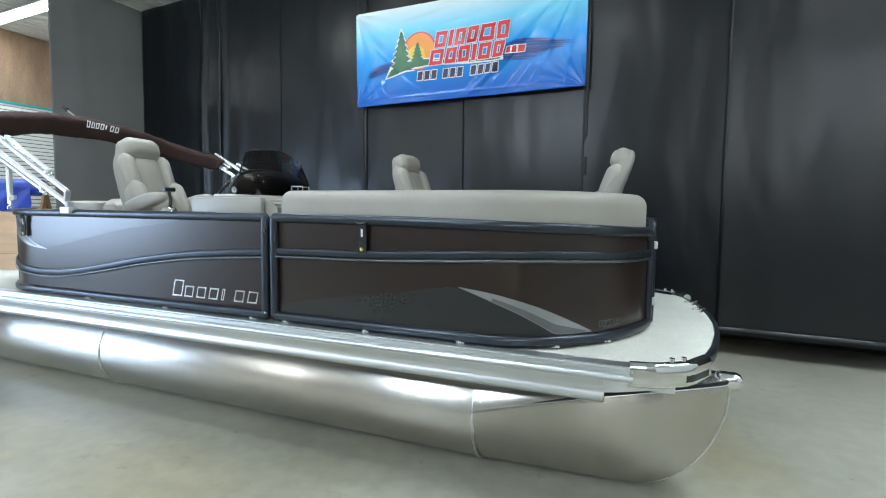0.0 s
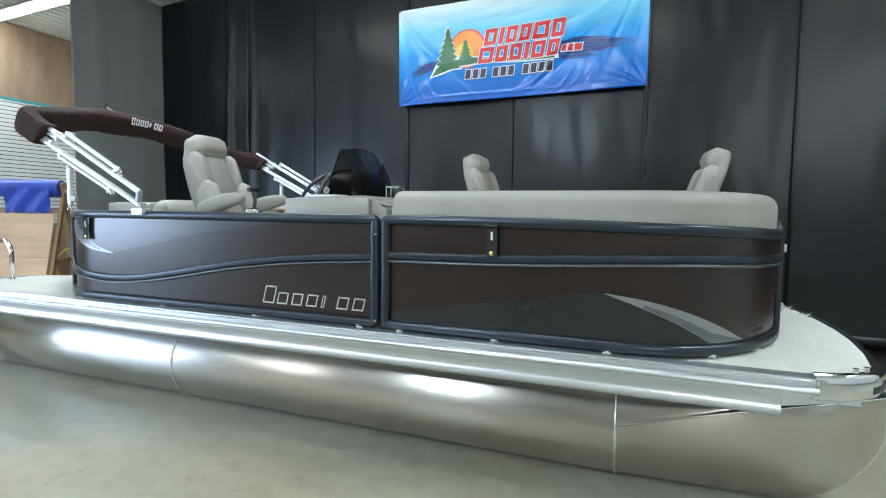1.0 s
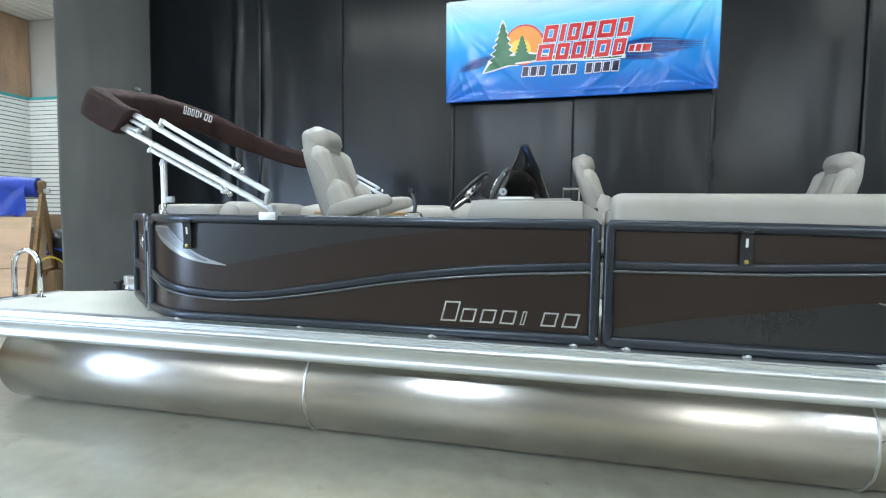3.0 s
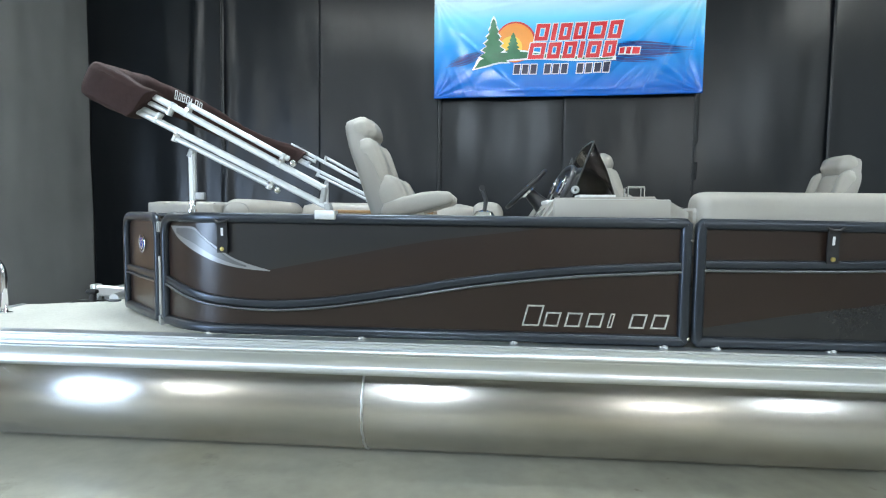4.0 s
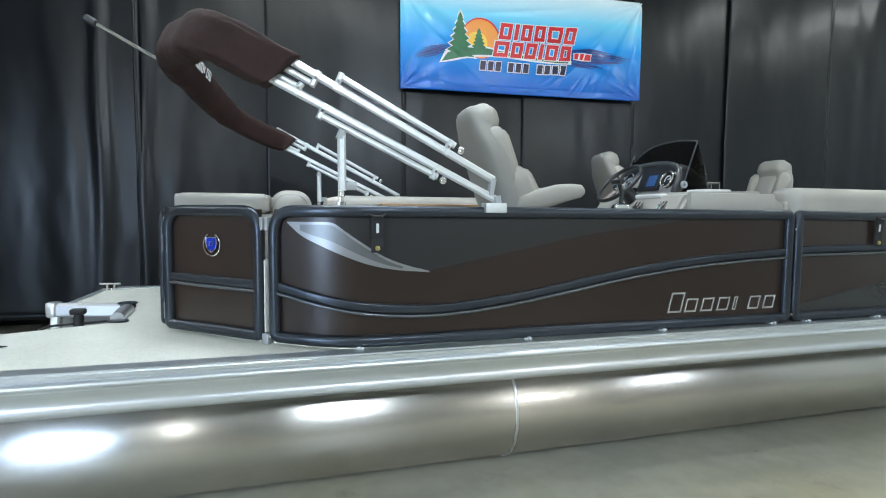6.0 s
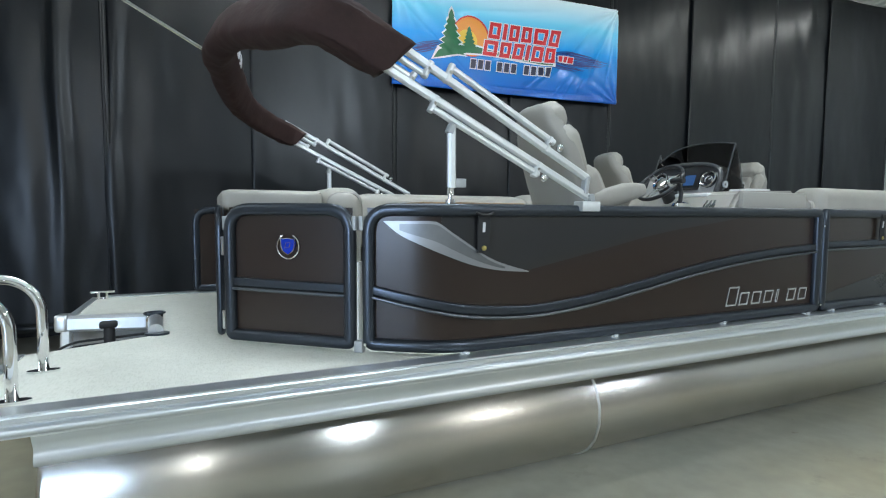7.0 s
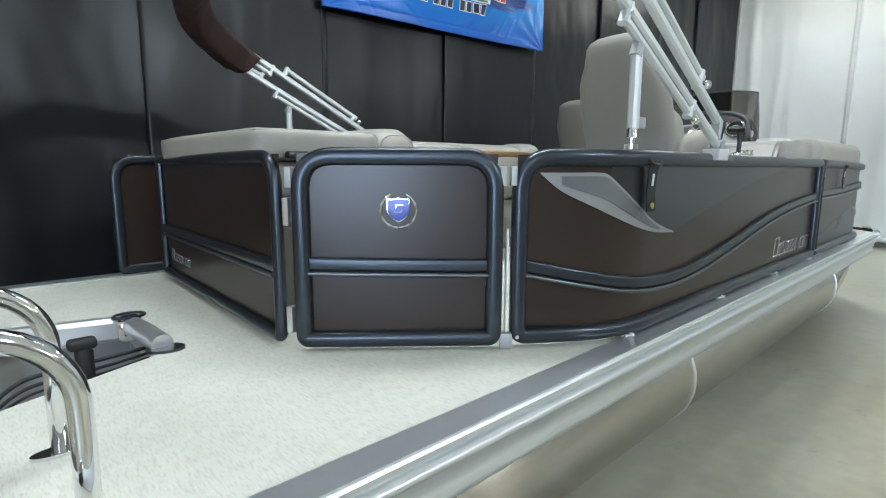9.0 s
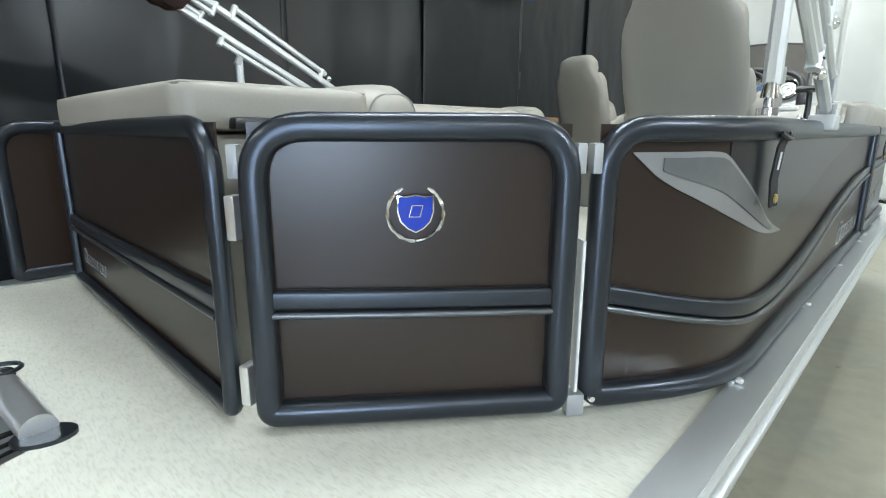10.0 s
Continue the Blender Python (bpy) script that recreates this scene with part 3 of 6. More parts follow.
# ---- lamps on the ceiling ----
def fixture(x, y, z, length, yaw, watts, spread=125, color=(0.80, 0.95, 1.09), tubes=2, hot=False):
    t = thing("ceiling_light", (x, y, z), "long white fluorescent ceiling fixture, switched on, some of them added as fill light", "ceiling light", "fluorescent fixtures")
    m = Matrix.Translation((x, y, z)) @ Matrix.Rotation(radians(yaw), 4, 'Z')
    t.matrix_basis = m
    bm = bmesh.new()
    l = length / 2
    prof = [(-0.15, 0.0), (-0.09, 0.07), (0.09, 0.07), (0.15, 0.0), (0.14, 0.0), (0.085, 0.06), (-0.085, 0.06), (-0.14, 0.0)]
    ring_loft(bm, [[m @ Vector((s, a, b)) for a, b in prof] for s in (-l, l)])
    part("housing", bm, M_LAMPBODY, t)
    for k in range(tubes):
        o = (k - (tubes - 1) / 2) * 0.11
        bm = bmesh.new()
        tube(bm, [m @ Vector((-l + 0.03, o, -0.02)), m @ Vector((l - 0.03, o, -0.02))], 0.019, 10)
        part("fluorescent_tube", bm, M_LAMP, t, "glowing tube")
    if hot:
        bm = bmesh.new()
        ring_loft(bm, [[m @ Vector((s, a, b)) for a, b in ((-0.13, 0.0), (-0.12, -0.10), (-0.06, -0.14), (0.06, -0.14), (0.12, -0.10), (0.13, 0.0))] for s in (-l, l)])
        part("lens", bm, M_LAMPHOT, t, "glowing wraparound lens", smooth=60)
        for s in (-l * 0.7, l * 0.7):
            bm = bmesh.new()
            tube(bm, [m @ Vector((s, 0, 0.06)), m @ Vector((s, 0, CEIL - z))], 0.006, 6)
            part("rod", bm, M_LAMPBODY, t)
    area("fixture_light", m @ Matrix.Translation((0, 0, -0.045)) @ (pose(0, 0.20, -0.13, 45) if hot else Matrix()), length * 0.96, 0.24, watts, color).data.spread = radians(180 if hot else spread)
    return t


def bulb(x, y, z, watts):
    t = thing("pendant_lamp", (x, y, z), "small round lamp with a metal shade, switched on", "pendant lamp", "round lamps")
    m = Matrix.Translation((x, y, z))
    bm = bmesh.new()
    lathe(bm, [(0.03, 0.16), (0.05, 0.15), (0.17, 0.03), (0.16, 0.03), (0.04, 0.13)], m, 18)
    part("shade", bm, M_LAMPBODY, t)
    bm = bmesh.new()
    bmesh.ops.create_uvsphere(bm, u_segments=14, v_segments=8, radius=0.11, matrix=m @ Matrix.Translation((0, 0, 0.04)))
    part("bulb", bm, M_BULB, t, smooth=180)
    bm = bmesh.new()
    tube(bm, [(x, y, z + 0.15), (x, y, CEIL)], 0.008, 6)
    part("rod", bm, M_LAMPBODY, t)
    d = bpy.data.lights.new("bulb_light", 'POINT')
    d.energy, d.color, d.shadow_soft_size = watts, (0.92, 0.98, 1.0), 0.15
    o = new("bulb_light", d)
    o.location = (x, y, z - 0.26)
    return t


ZF = CEIL - 0.09
fixture(-4.3, -3.75, 4.25, 0.70, 0, 215.0, tubes=0, hot=True)
fixture(2.6, -3.9, 4.45, 0.42, 0, 95.0, tubes=0, hot=True)
# unseen, added as fill: second storage-corner fixture, stern deck, aisle and bow floor ones
for x, y, yaw, l, k, spread in ((-10.5, 5.72, -4, 2.6, 2.4, 150), (-10.8, 3.4, 90, 2.4, 2.4, 140), (-5.6, 3.6, 0, 2.4, 1.8, 96), (-3.9, 3.2, 0, 1.8, 1.9, 150), (-1.7, 2.1, 0, 1.8, 1.1, 166), (3.7, 3.7, 90, 2.4, 1.5, 130), (-9.5, -2.2, 0, 2.4, 0.7, 125), (1.7, 3.4, 90, 2.4, 2.6, 88)):
    fixture(x, y, ZF, l, yaw, FIXTURE_W * k, spread)
bulb(-10.9, -8.0, 4.4, BULB_W)
bulb(1.55, -9.1, 4.4, BULB_W * 0.9)
bulb(2.55, -9.3, 4.4, BULB_W * 0.4)


# ---- the boat ----
DECK, RAILTOP, RAILFOOT = 0.73, 1.40, 0.742
MID = 3.73            # the boat's middle line
boat = thing("pontoon_boat", (-3.0, MID, 0), "brown and slate pontoon boat with polished aluminium tubes on concrete", "pontoon boat")


def mirrored(y):
    return 2 * MID - y


def deck_outline(inset=0.0):
    """The deck's edge, from the near stern corner round the bow to the far stern corner, with the motor well."""
    near = 2.455 + inset
    half = [(-6.50 + inset, near + 0.06), (-6.44 + inset, near), (-0.15, near), (0.02, near + 0.035), (0.14, near + 0.12), (0.235 - inset, near + 0.30), (0.30 - inset, near + 0.60), (0.345 - inset, near + 0.95), (0.36 - inset, MID)]
    return half + [(x, mirrored(y)) for x, y in half[-2::-1]]


def extruded(pts, z0, z1):
    bm = bmesh.new()
    ring_loft(bm, [[Vector((x, y, z)) for x, y in pts] for z in (z0, z1)])
    return bm


WELL = [(-6.50, 4.05), (-6.06, 3.90), (-6.0, 3.83), (-6.0, 3.53), (-6.03, 3.475), (-6.42, 3.305), (-6.50, 3.29)]
edge = deck_outline(0.02)
deck = part("deck", extruded(edge + WELL, 0.69, DECK), M_DECK, boat, "off-white woven vinyl deck covering", smooth=None)
bm = bmesh.new()
box(bm, (-6.0, 2.52, 0.62), (0.1, mirrored(2.52), 0.688))
part("deck_frame", bm, M_SATIN, boat)

# edge extrusion on both sides: ribbed rub rail above, plain skirt below
RUB = [(0.078, 0.735), (0.078, 0.7385), (-0.012, 0.740), (-0.0122, 0.7335), (-0.022, 0.7295), (-0.022, 0.716), (-0.010, 0.710), (-0.010, 0.704), (-0.030, 0.698), (-0.034, 0.686), (-0.030, 0.676), (-0.012, 0.670), (-0.012, 0.664), (0.035, 0.664)]
SKIRT = [(-0.011, 0.663), (-0.002, 0.640), (0.012, 0.612), (0.008, 0.597), (0.001, 0.580), (0.004, 0.564), (0.014, 0.554), (0.026, 0.556), (0.034, 0.590), (0.026, 0.630), (0.020, 0.663)]


def side_extrusion(prof, x0, x1, near):
    bm = bmesh.new()
    f = (lambda y: 2.455 + y) if near else (lambda y: mirrored(2.455 + y))
    ring_loft(bm, [[Vector((x, f(y), z)) for y, z in prof] for x in (x0, x1)])
    return bm


for near in (True, False):
    part("rub_rail", side_extrusion(RUB, -6.43, -0.075, near), M_SKIRT, boat, "ribbed bright aluminium rub rail", smooth=62)
    part("skirt", side_extrusion(SKIRT, -6.26, -0.201, near), M_SKIRT, boat, "bright aluminium side skirt", smooth=62)

# skirt and edge strip carried round the bow
bow_plan = Plan([p for p in deck_outline(0.0) if p[0] > -0.2], 0.03)
skirt_plan = Plan([(-0.20, 2.455)] + [p for p in deck_outline(0.0) if p[0] > -0.2] + [(-0.20, mirrored(2.455))], 0.03)
part("bow_skirt", plan_strip(skirt_plan, 0.0, skirt_plan.length, lambda s: 0.604 + 0.042 * min(1, min(s, skirt_plan.length - s) / 0.30), 0.664, -0.004, 0.008), M_SKIRT, boat, smooth=60)
bow_rail = plan_bar(bow_plan, [(0.42 + (bow_plan.length - 0.84) * k / 60, 0.703) for k in range(61)], 0.07, 0.03, -0.008, r=0.010)
part("bow_edge", bow_rail, M_RAIL, boat, "dark bow edge strip", smooth=60)
for side in (0, 1):
    L = bow_plan.length
    s0, s1 = (0.055, 0.50) if side == 0 else (L - 0.50, L - 0.055)
    sz = [(s0 + (s1 - s0) * k / 14, 0.705) for k in range(15)]
    cast = part("bow_corner_casting", plan_bar(bow_plan, sz, 0.118, 0.062, 0.004, r=0.028), M_CHROME, boat, "polished corner casting", smooth=80)
    sz = [(s0 + (s1 - s0) * (0.55 + 0.4 * k / 6), 0.690) for k in range(7)]
    part("nav_light", plan_bar(bow_plan, sz, 0.035, 0.012, 0.030, r=0.004), M_BLACKP, cast, "black lamp slot")
    for k in (0.45, 0.6):
        bm = bmesh.new()
        p = bow_plan.at(s0 + (s1 - s0) * k, 0.757, -0.01)
        tube(bm, [p, p + Vector((0, 0, 0.02))], 0.012, 10)
        part("cleat", bm, M_CHROME, cast)
for p in (bow_plan.at(bow_plan.length * 0.62, DECK, -0.05), bow_plan.at(bow_plan.length * 0.72, DECK, -0.05)):
    bm = bmesh.new()
    tube(bm, [p + Vector((-0.06, -0.05, 0.03)), p + Vector((0, 0, 0.032)), p + Vector((0.03, 0.06, 0.03))], 0.009, 8)
    tube(bm, [p, p + Vector((0, 0, 0.03))], 0.012, 8)
    part("cleat", bm, M_CHROME, boat, "small chrome cleat")

# stern edge and corner castings
for y0, y1 in ((2.54, 3.28), (4.06, mirrored(2.54))):
    part("stern_edge", bevelled((-6.525, y0, 0.665), (-6.482, y1, 0.737), 0.006), M_SKIRT, boat)
for y in (2.50, mirrored(2.50)):
    part("stern_corner", bevelled((-6.53, y - 0.075, 0.655), (-6.43, y + 0.075, 0.745), 0.02, None, 3), M_CHROME, boat, "polished stern corner casting")

# tubes with welded seams and lofted nose cones
R = 0.30


def pontoon(yc):
    bm = bmesh.new()
    prof = [(0.02, -6.32), (0.20, -6.315), (0.285, -6.30), (R, -6.28), (R, -5.0), (R, -3.9), (R, -2.4), (R, -0.88)]
    n = 56
    ring_loft(bm, [[Vector((x, yc + r * math.cos(2 * math.pi * j / n), R + r * math.sin(2 * math.pi * j / n))) for j in range(n)] for r, x in prof])
    t = part("pontoon", bm, M_ALU, boat, "brushed aluminium pontoon tube", smooth=40)
    for x in (-3.9, -0.88):
        bm = bmesh.new()
        tube(bm, [(x + 0.002 * math.sin(j * 1.7), yc + (R + 0.001) * math.cos(2 * math.pi * j / 72), R + (R + 0.001) * math.sin(2 * math.pi * j / 72)) for j in range(72)], 0.007, 6, closed=True)
        part("weld_seam", bm, M_WELD, t, "rough bright weld bead")
    # nose: keel rises to the tip, flat upper facets meet the sides in a chine
    rings = []
    for i in range(25):
        f = i / 24
        x = -0.88 + 1.235 * (1 - (1 - f) ** 1.35)
        e = min(1.0, max(0.0, (x + 0.12) / 0.475))
        zb = 0.60 * (1 - math.sqrt(1 - e * e))
        w = R * (1 - max(0.0, (x + 0.75) / 1.106) ** 2.8) ** 0.6 + 0.006
        zc = 0.354 + 0.248 * (1 - (1 - min(1.0, (x + 0.88) / 1.15)) ** 1.45)
        zt = 0.602 + 0.026 * f
        zb = min(zb, zc - 0.012)
        ring = []
        for a in range(-12, 13):
            t_ = a / 12
            ang = t_ * math.pi / 2
            ring.append(Vector((x, yc + w * math.sin(ang), zb + (zc - zb) * (1 - math.cos(ang)) ** (1.0 - 0.15 * f))))
        for k in range(1, 12):
            ang = math.pi * k / 12
            ring.append(Vector((x, yc + w * math.cos(ang), zc + (zt - zc) * math.sin(ang))))
        rings.append(ring)
    bm = bmesh.new()
    ring_loft(bm, rings)
    nose = part("nose_cone", bm, M_ALU, t, "pressed aluminium nose cone", smooth=38)
    bm = bmesh.new()
    tube(bm, [r[12] + Vector((0.003, 0, -0.001)) for r in rings[6:]], 0.008, 6)
    part("keel_seam", bm, M_WELD, t)
    bm = bmesh.new()
    for sgn in (0, 24):
        tube(bm, [r[sgn] for r in rings[:-1]], 0.006, 6)
    part("chine_edge", bm, M_CHROME, t)
    # black strips drawn where a shadow line runs above each chine
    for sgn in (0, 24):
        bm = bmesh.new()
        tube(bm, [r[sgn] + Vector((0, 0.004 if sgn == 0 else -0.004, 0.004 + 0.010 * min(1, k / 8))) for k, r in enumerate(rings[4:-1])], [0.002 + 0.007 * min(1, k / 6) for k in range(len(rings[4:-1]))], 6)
        part("chine_shadow", bm, M_RUBBER, t, "black strip standing in for the shadow line above the chine")
    bm = bmesh.new()
    rbox(bm, (0.345, yc, 0.612), (0.13, 0.09, 0.078), 0.034, 5)
    part("bow_eye", bm, M_CHROME, t, "cast bow eye bracket", smooth=180)
    return t


for yc in (2.885, mirrored(2.885)):
    pontoon(yc)


# fence: panels in slate frames
def curve(keys):
    """Smooth line through (position, value) pairs."""
    def f(s):
        if s <= keys[0][0]:
            return keys[0][1]
        for (a, va), (b, vb) in zip(keys, keys[1:]):
            if s <= b:
                i = keys.index((a, va))
                m0 = (vb - keys[max(i - 1, 0)][1]) / (b - keys[max(i - 1, 0)][0])
                j = min(i + 2, len(keys) - 1)
                m1 = (keys[j][1] - va) / (keys[j][0] - a)
                t, h = (s - a) / (b - a), b - a
                return (2 * t ** 3 - 3 * t ** 2 + 1) * va + (t ** 3 - 2 * t ** 2 + t) * h * m0 + (3 * t ** 2 - 2 * t ** 3) * vb + (t ** 3 - t ** 2) * h * m1
        return keys[-1][1]
    return f


def fence(plan, radii, mid, name="fence_panel", label="dark brown fence panel in a slate frame", z0=RAILFOOT, z1=RAILTOP, s0=0.0, s1=None, drop=lambda s: 0.0, width=0.056):
    s1 = plan.length if s1 is None else s1
    p = part(name, plan_strip(plan, s0 + 0.02, s1 - 0.02, z0 + 0.02, lambda s: z1 - 0.02 - drop(s), 0.0, 0.005), M_BROWN, boat, label, smooth=60)
    loop = round_loop(s0 + 0.028, s1 - 0.028, z0 + 0.028, z1 - 0.028, radii)
    fr = plan_bar(plan, [(s, z - drop(s) * max(0.0, (z - z0) / (z1 - z0))) for s, z in loop], width, 0.05 * width / 0.056, 0.008, True, 0.021)
    part("frame", fr, M_RAIL, p, "slate anodised frame", smooth=50)
    if mid:
        n = max(4, int((s1 - s0) / 0.05))
        pts = [(s0 + 0.045 + (s1 - s0 - 0.09) * k / n, 0) for k in range(n + 1)]
        part("mid_rail", plan_bar(plan, [(s, mid(s) + 0.010) for s, _ in pts], 0.042, 0.024, 0.010, False, 0.008), M_RAIL, p, "slate mid rail", smooth=50)
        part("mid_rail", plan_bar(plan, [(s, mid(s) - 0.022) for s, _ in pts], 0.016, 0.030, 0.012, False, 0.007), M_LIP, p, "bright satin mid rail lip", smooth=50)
    return p


aft_plan = Plan([(-5.118, 2.758), (-4.80, 2.537), (-2.195, 2.537)], 0.30)
S = aft_plan.s_of_x
aft_mid = curve([(S(-5.11), 1.012), (S(-4.95), 0.972), (S(-4.7), 0.922), (S(-4.4), 0.902), (S(-4.1), 0.922), (S(-3.7), 0.983), (S(-3.3), 1.052), (S(-2.8), 1.112), (S(-2.2), 1.150)])
aft = fence(aft_plan, (0.03, 0.0, 0.0, 0.11), aft_mid)
top = curve([(S(-5.04), 1.322), (S(-4.95), 1.322), (S(-4.86), 1.322), (S(-4.83), 1.315), (S(-4.78), 1.278), (S(-4.70), 1.222), (S(-4.6), 1.160), (S(-4.5), 1.122), (S(-4.39), 1.092)])
low = curve([(S(-5.04), 1.319), (S(-4.98), 1.262), (S(-4.88), 1.208), (S(-4.80), 1.172), (S(-4.68), 1.128), (S(-4.55), 1.101), (S(-4.39), 1.087)])
part("crescent_decal", plan_strip(aft_plan, S(-5.04), S(-4.39), low, top, 0.004, 0.003, 0.02), M_SILVER, aft, "brushed silver crescent decal")
part("crescent_inlay", plan_strip(aft_plan, S(-4.98), S(-4.52), lambda s: low(s) * 0.66 + top(s) * 0.34, lambda s: max(top(s) - 0.012, low(s) * 0.66 + top(s) * 0.34 + 0.001), 0.0075, 0.003, 0.02), M_INLAY, aft, "grey inlay")
sweep = curve([(S(-4.39), 1.095), (S(-3.97), 1.178), (S(-3.54), 1.262), (S(-3.1), 1.318), (S(-2.9), 1.345)])
part("graphic_band", plan_strip(aft_plan, S(-4.82), S(-2.92), lambda s: (top(s) + 0.002 if s < S(-4.39) else sweep(s)), 1.353, 0.002, 0.0015), M_GRAPHIC, aft, "charcoal graphic film")



def bow_corner(n=24, end=3.42):
    """The broad round bow corner of the fence: a quarter oval, cut where the bow gate begins."""
    pts = []
    for k in range(n):
        a = math.pi / 2 * k / n
        p = (-0.80 + 0.757 * math.sin(a) ** 1.081, 3.55 - 1.012 * math.cos(a) ** 1.081)
        if p[1] > end - 0.02:
            break
        pts.append(p)
    return pts + [(-0.052, end)]


fwd_plan = Plan([(-2.182, 2.537)] + bow_corner(), 0)
S2 = fwd_plan.s_of_x
fwd = fence(fwd_plan, (0.0, 0.03, 0.10, 0.0), curve([(0, 1.158), (0.7, 1.166), (1.2, 1.186), (1.5, 1.200), (1.85, 1.197), (2.2, 1.187), (2.63, 1.180)]), drop=curve([(0, 0.0), (0.9, 0.007), (1.3, 0.016), (1.6, 0.025), (1.9, 0.034), (2.3, 0.050), (2.63, 0.056)]))
Q = S2(-0.95)
hi2 = curve([(Q, 1.030), (Q + 0.2, 1.003), (Q + 0.37, 0.958), (Q + 0.52, 0.902), (Q + 0.735, 0.806)])
lo2 = curve([(Q, 1.026), (Q + 0.16, 0.972), (Q + 0.30, 0.915), (Q + 0.43, 0.848), (Q + 0.50, 0.808), (Q + 0.54, 0.801), (Q + 0.735, 0.802)])
part("crescent_decal", plan_strip(fwd_plan, Q, Q + 0.735, lo2, hi2, 0.004, 0.003, 0.02), M_SILVER, fwd, "brushed silver crescent decal")
sweep2 = curve([(S2(-2.12), 0.84), (S2(-1.7), 0.915), (S2(-1.3), 0.975), (Q, 1.025), (Q + 0.16, 0.970), (Q + 0.30, 0.913), (Q + 0.43, 0.846), (Q + 0.50, 0.806)])
part("graphic_band", plan_strip(fwd_plan, S2(-2.12), Q + 0.50, 0.785, sweep2, 0.002, 0.0015), M_GRAPHIC, fwd, "charcoal graphic film")

gate_plan = Plan([(-5.668, 3.211), (-5.146, 2.768)], 0)
gate_mid = curve([(0, 1.018), (0.3, 1.012), (1, 1.004)])
gate = fence(gate_plan, (0.02, 0.02, 0.11, 0.11), gate_mid, "gate", "brown boarding gate with a round shield badge")
stern_plan = Plan([(-5.645, 4.78), (-5.689, 3.238)], 0)
stern = fence(stern_plan, (0.02, 0.02, 0.11, 0.0), curve([(0, 1.0), (2, 1.0)]), width=0.046)
far_plan = Plan([(x, mirrored(y)) for x, y in bow_corner()[::-1]] + [(-5.86, mirrored(2.537))], 0)
fence(far_plan, (0.0, 0.02, 0.11, 0.1), curve([(0, 1.17), (4, 1.1), (6, 1.0)]))
bowgate_plan = Plan([(-0.048, 3.44), (-0.048, mirrored(3.44))], 0)
fence(bowgate_plan, (0.02, 0.02, 0.08, 0.08), curve([(0, 1.17), (1, 1.17)]), "gate", "brown bow gate in a slate frame")


def slanted_bars(plan, s0, s1, z0, z1, blocks, parent, material, out=0.003, slope=0.0):
    """A word drawn as plain slanted blocks, each of two thin strokes."""
    w = (s1 - s0) / len(blocks)
    for k, (bw, bh) in enumerate(blocks):
        a = s0 + k * w
        h = (z1 - z0) * bh
        zb = z0 + slope * k
        lean = 0.25 * h
        q = min(0.085 * (z1 - z0), 0.3 * bw * w)
        r = bw * w
        bm = bmesh.new()
        for u0, v0, u1, v1 in ((0, 0, r, q), (0, h - q, r, h), (0, q, q, h - q), (r - q, q, r, h - q)):
            ring_loft(bm, [[plan.at(a + u + 0.25 * v, zb + v, o) for u, v in ((u0, v0), (u1, v0), (u1, v1), (u0, v1))] for o in (out, out - 0.003)])
        part("badge_block", bm, material, parent, "raised silver badge block", smooth=None)


WORD = [(0.82, 1.0), (0.72, 0.68), (0.72, 0.68), (0.72, 0.68), (0.22, 0.68), (0.72, 0.68), (0.72, 0.68)]
slanted_bars(aft_plan, S(-3.04), S(-2.275), 0.828, 0.940, WORD, aft, M_LETTER)
slanted_bars(fwd_plan, Q + 0.785, Q + 0.97, 0.818, 0.852, [(0.7, 1.0)] * 6, fwd, M_INLAY)
part("crescent_inlay", plan_strip(fwd_plan, Q + 0.18, Q + 0.69, lambda s: lo2(s) + 0.004, lambda s: lo2(s) * 0.5 + hi2(s) * 0.5, 0.0075, 0.003, 0.02), M_INLAY, fwd, "grey inlay")
slanted_bars(stern_plan, 0.12, 0.46, 0.845, 0.905, WORD, stern, M_LETTER)

# shield badge with its broken ring on the gate
gs = gate_plan.length * 0.50
gm = Matrix.Translation(gate_plan.at(gs, 1.205, 0.004))
gn = gate_plan.normal(gs)
gx = Vector((-gn.y, gn.x, 0))
gm = gm @ Matrix(((gx.x, 0, gn.x, 0), (gx.y, 0, gn.y, 0), (0, 1, 0, 0), (0, 0, 0, 1)))
shield = [(-0.036, 0.032), (-0.02, 0.030), (0, 0.034), (0.02, 0.030), (0.036, 0.032), (0.036, 0.0), (0.030, -0.020), (0.016, -0.034), (0, -0.042), (-0.016, -0.034), (-0.030, -0.020), (-0.036, 0.0)]
badge = part("badge", outline_plate(shield, gm, 0.008), M_SHIELD, gate, "blue enamel shield badge", smooth=None)
bm = bmesh.new()
tube(bm, [gm @ Vector((x, y, 0.008)) for x, y in shield], 0.0025, 6, closed=True)
tube(bm, [gm @ Vector((x, y, 0.009)) for x, y in ((-0.013, -0.010), (-0.007, 0.013), (0.015, 0.013), (0.009, -0.010))], 0.0018, 6, closed=True)
part("badge_rim", bm, M_CHROME, badge)
bm = bmesh.new()
for half in (0, 1):
    pts = []
    for k in range(15):
        a = radians(-90 + (1 if half else -1) * (1 + 153 * k / 14))
        pts.append(gm @ Vector((0.057 * math.cos(a), 0.057 * math.sin(a) - 0.004, 0.004)))
    tube(bm, pts, [0.0036 + 0.0012 * math.sin(k * 2.6) for k in range(15)], 6)
part("badge_ring", bm, M_CHROME, badge, "chrome wreath ring")

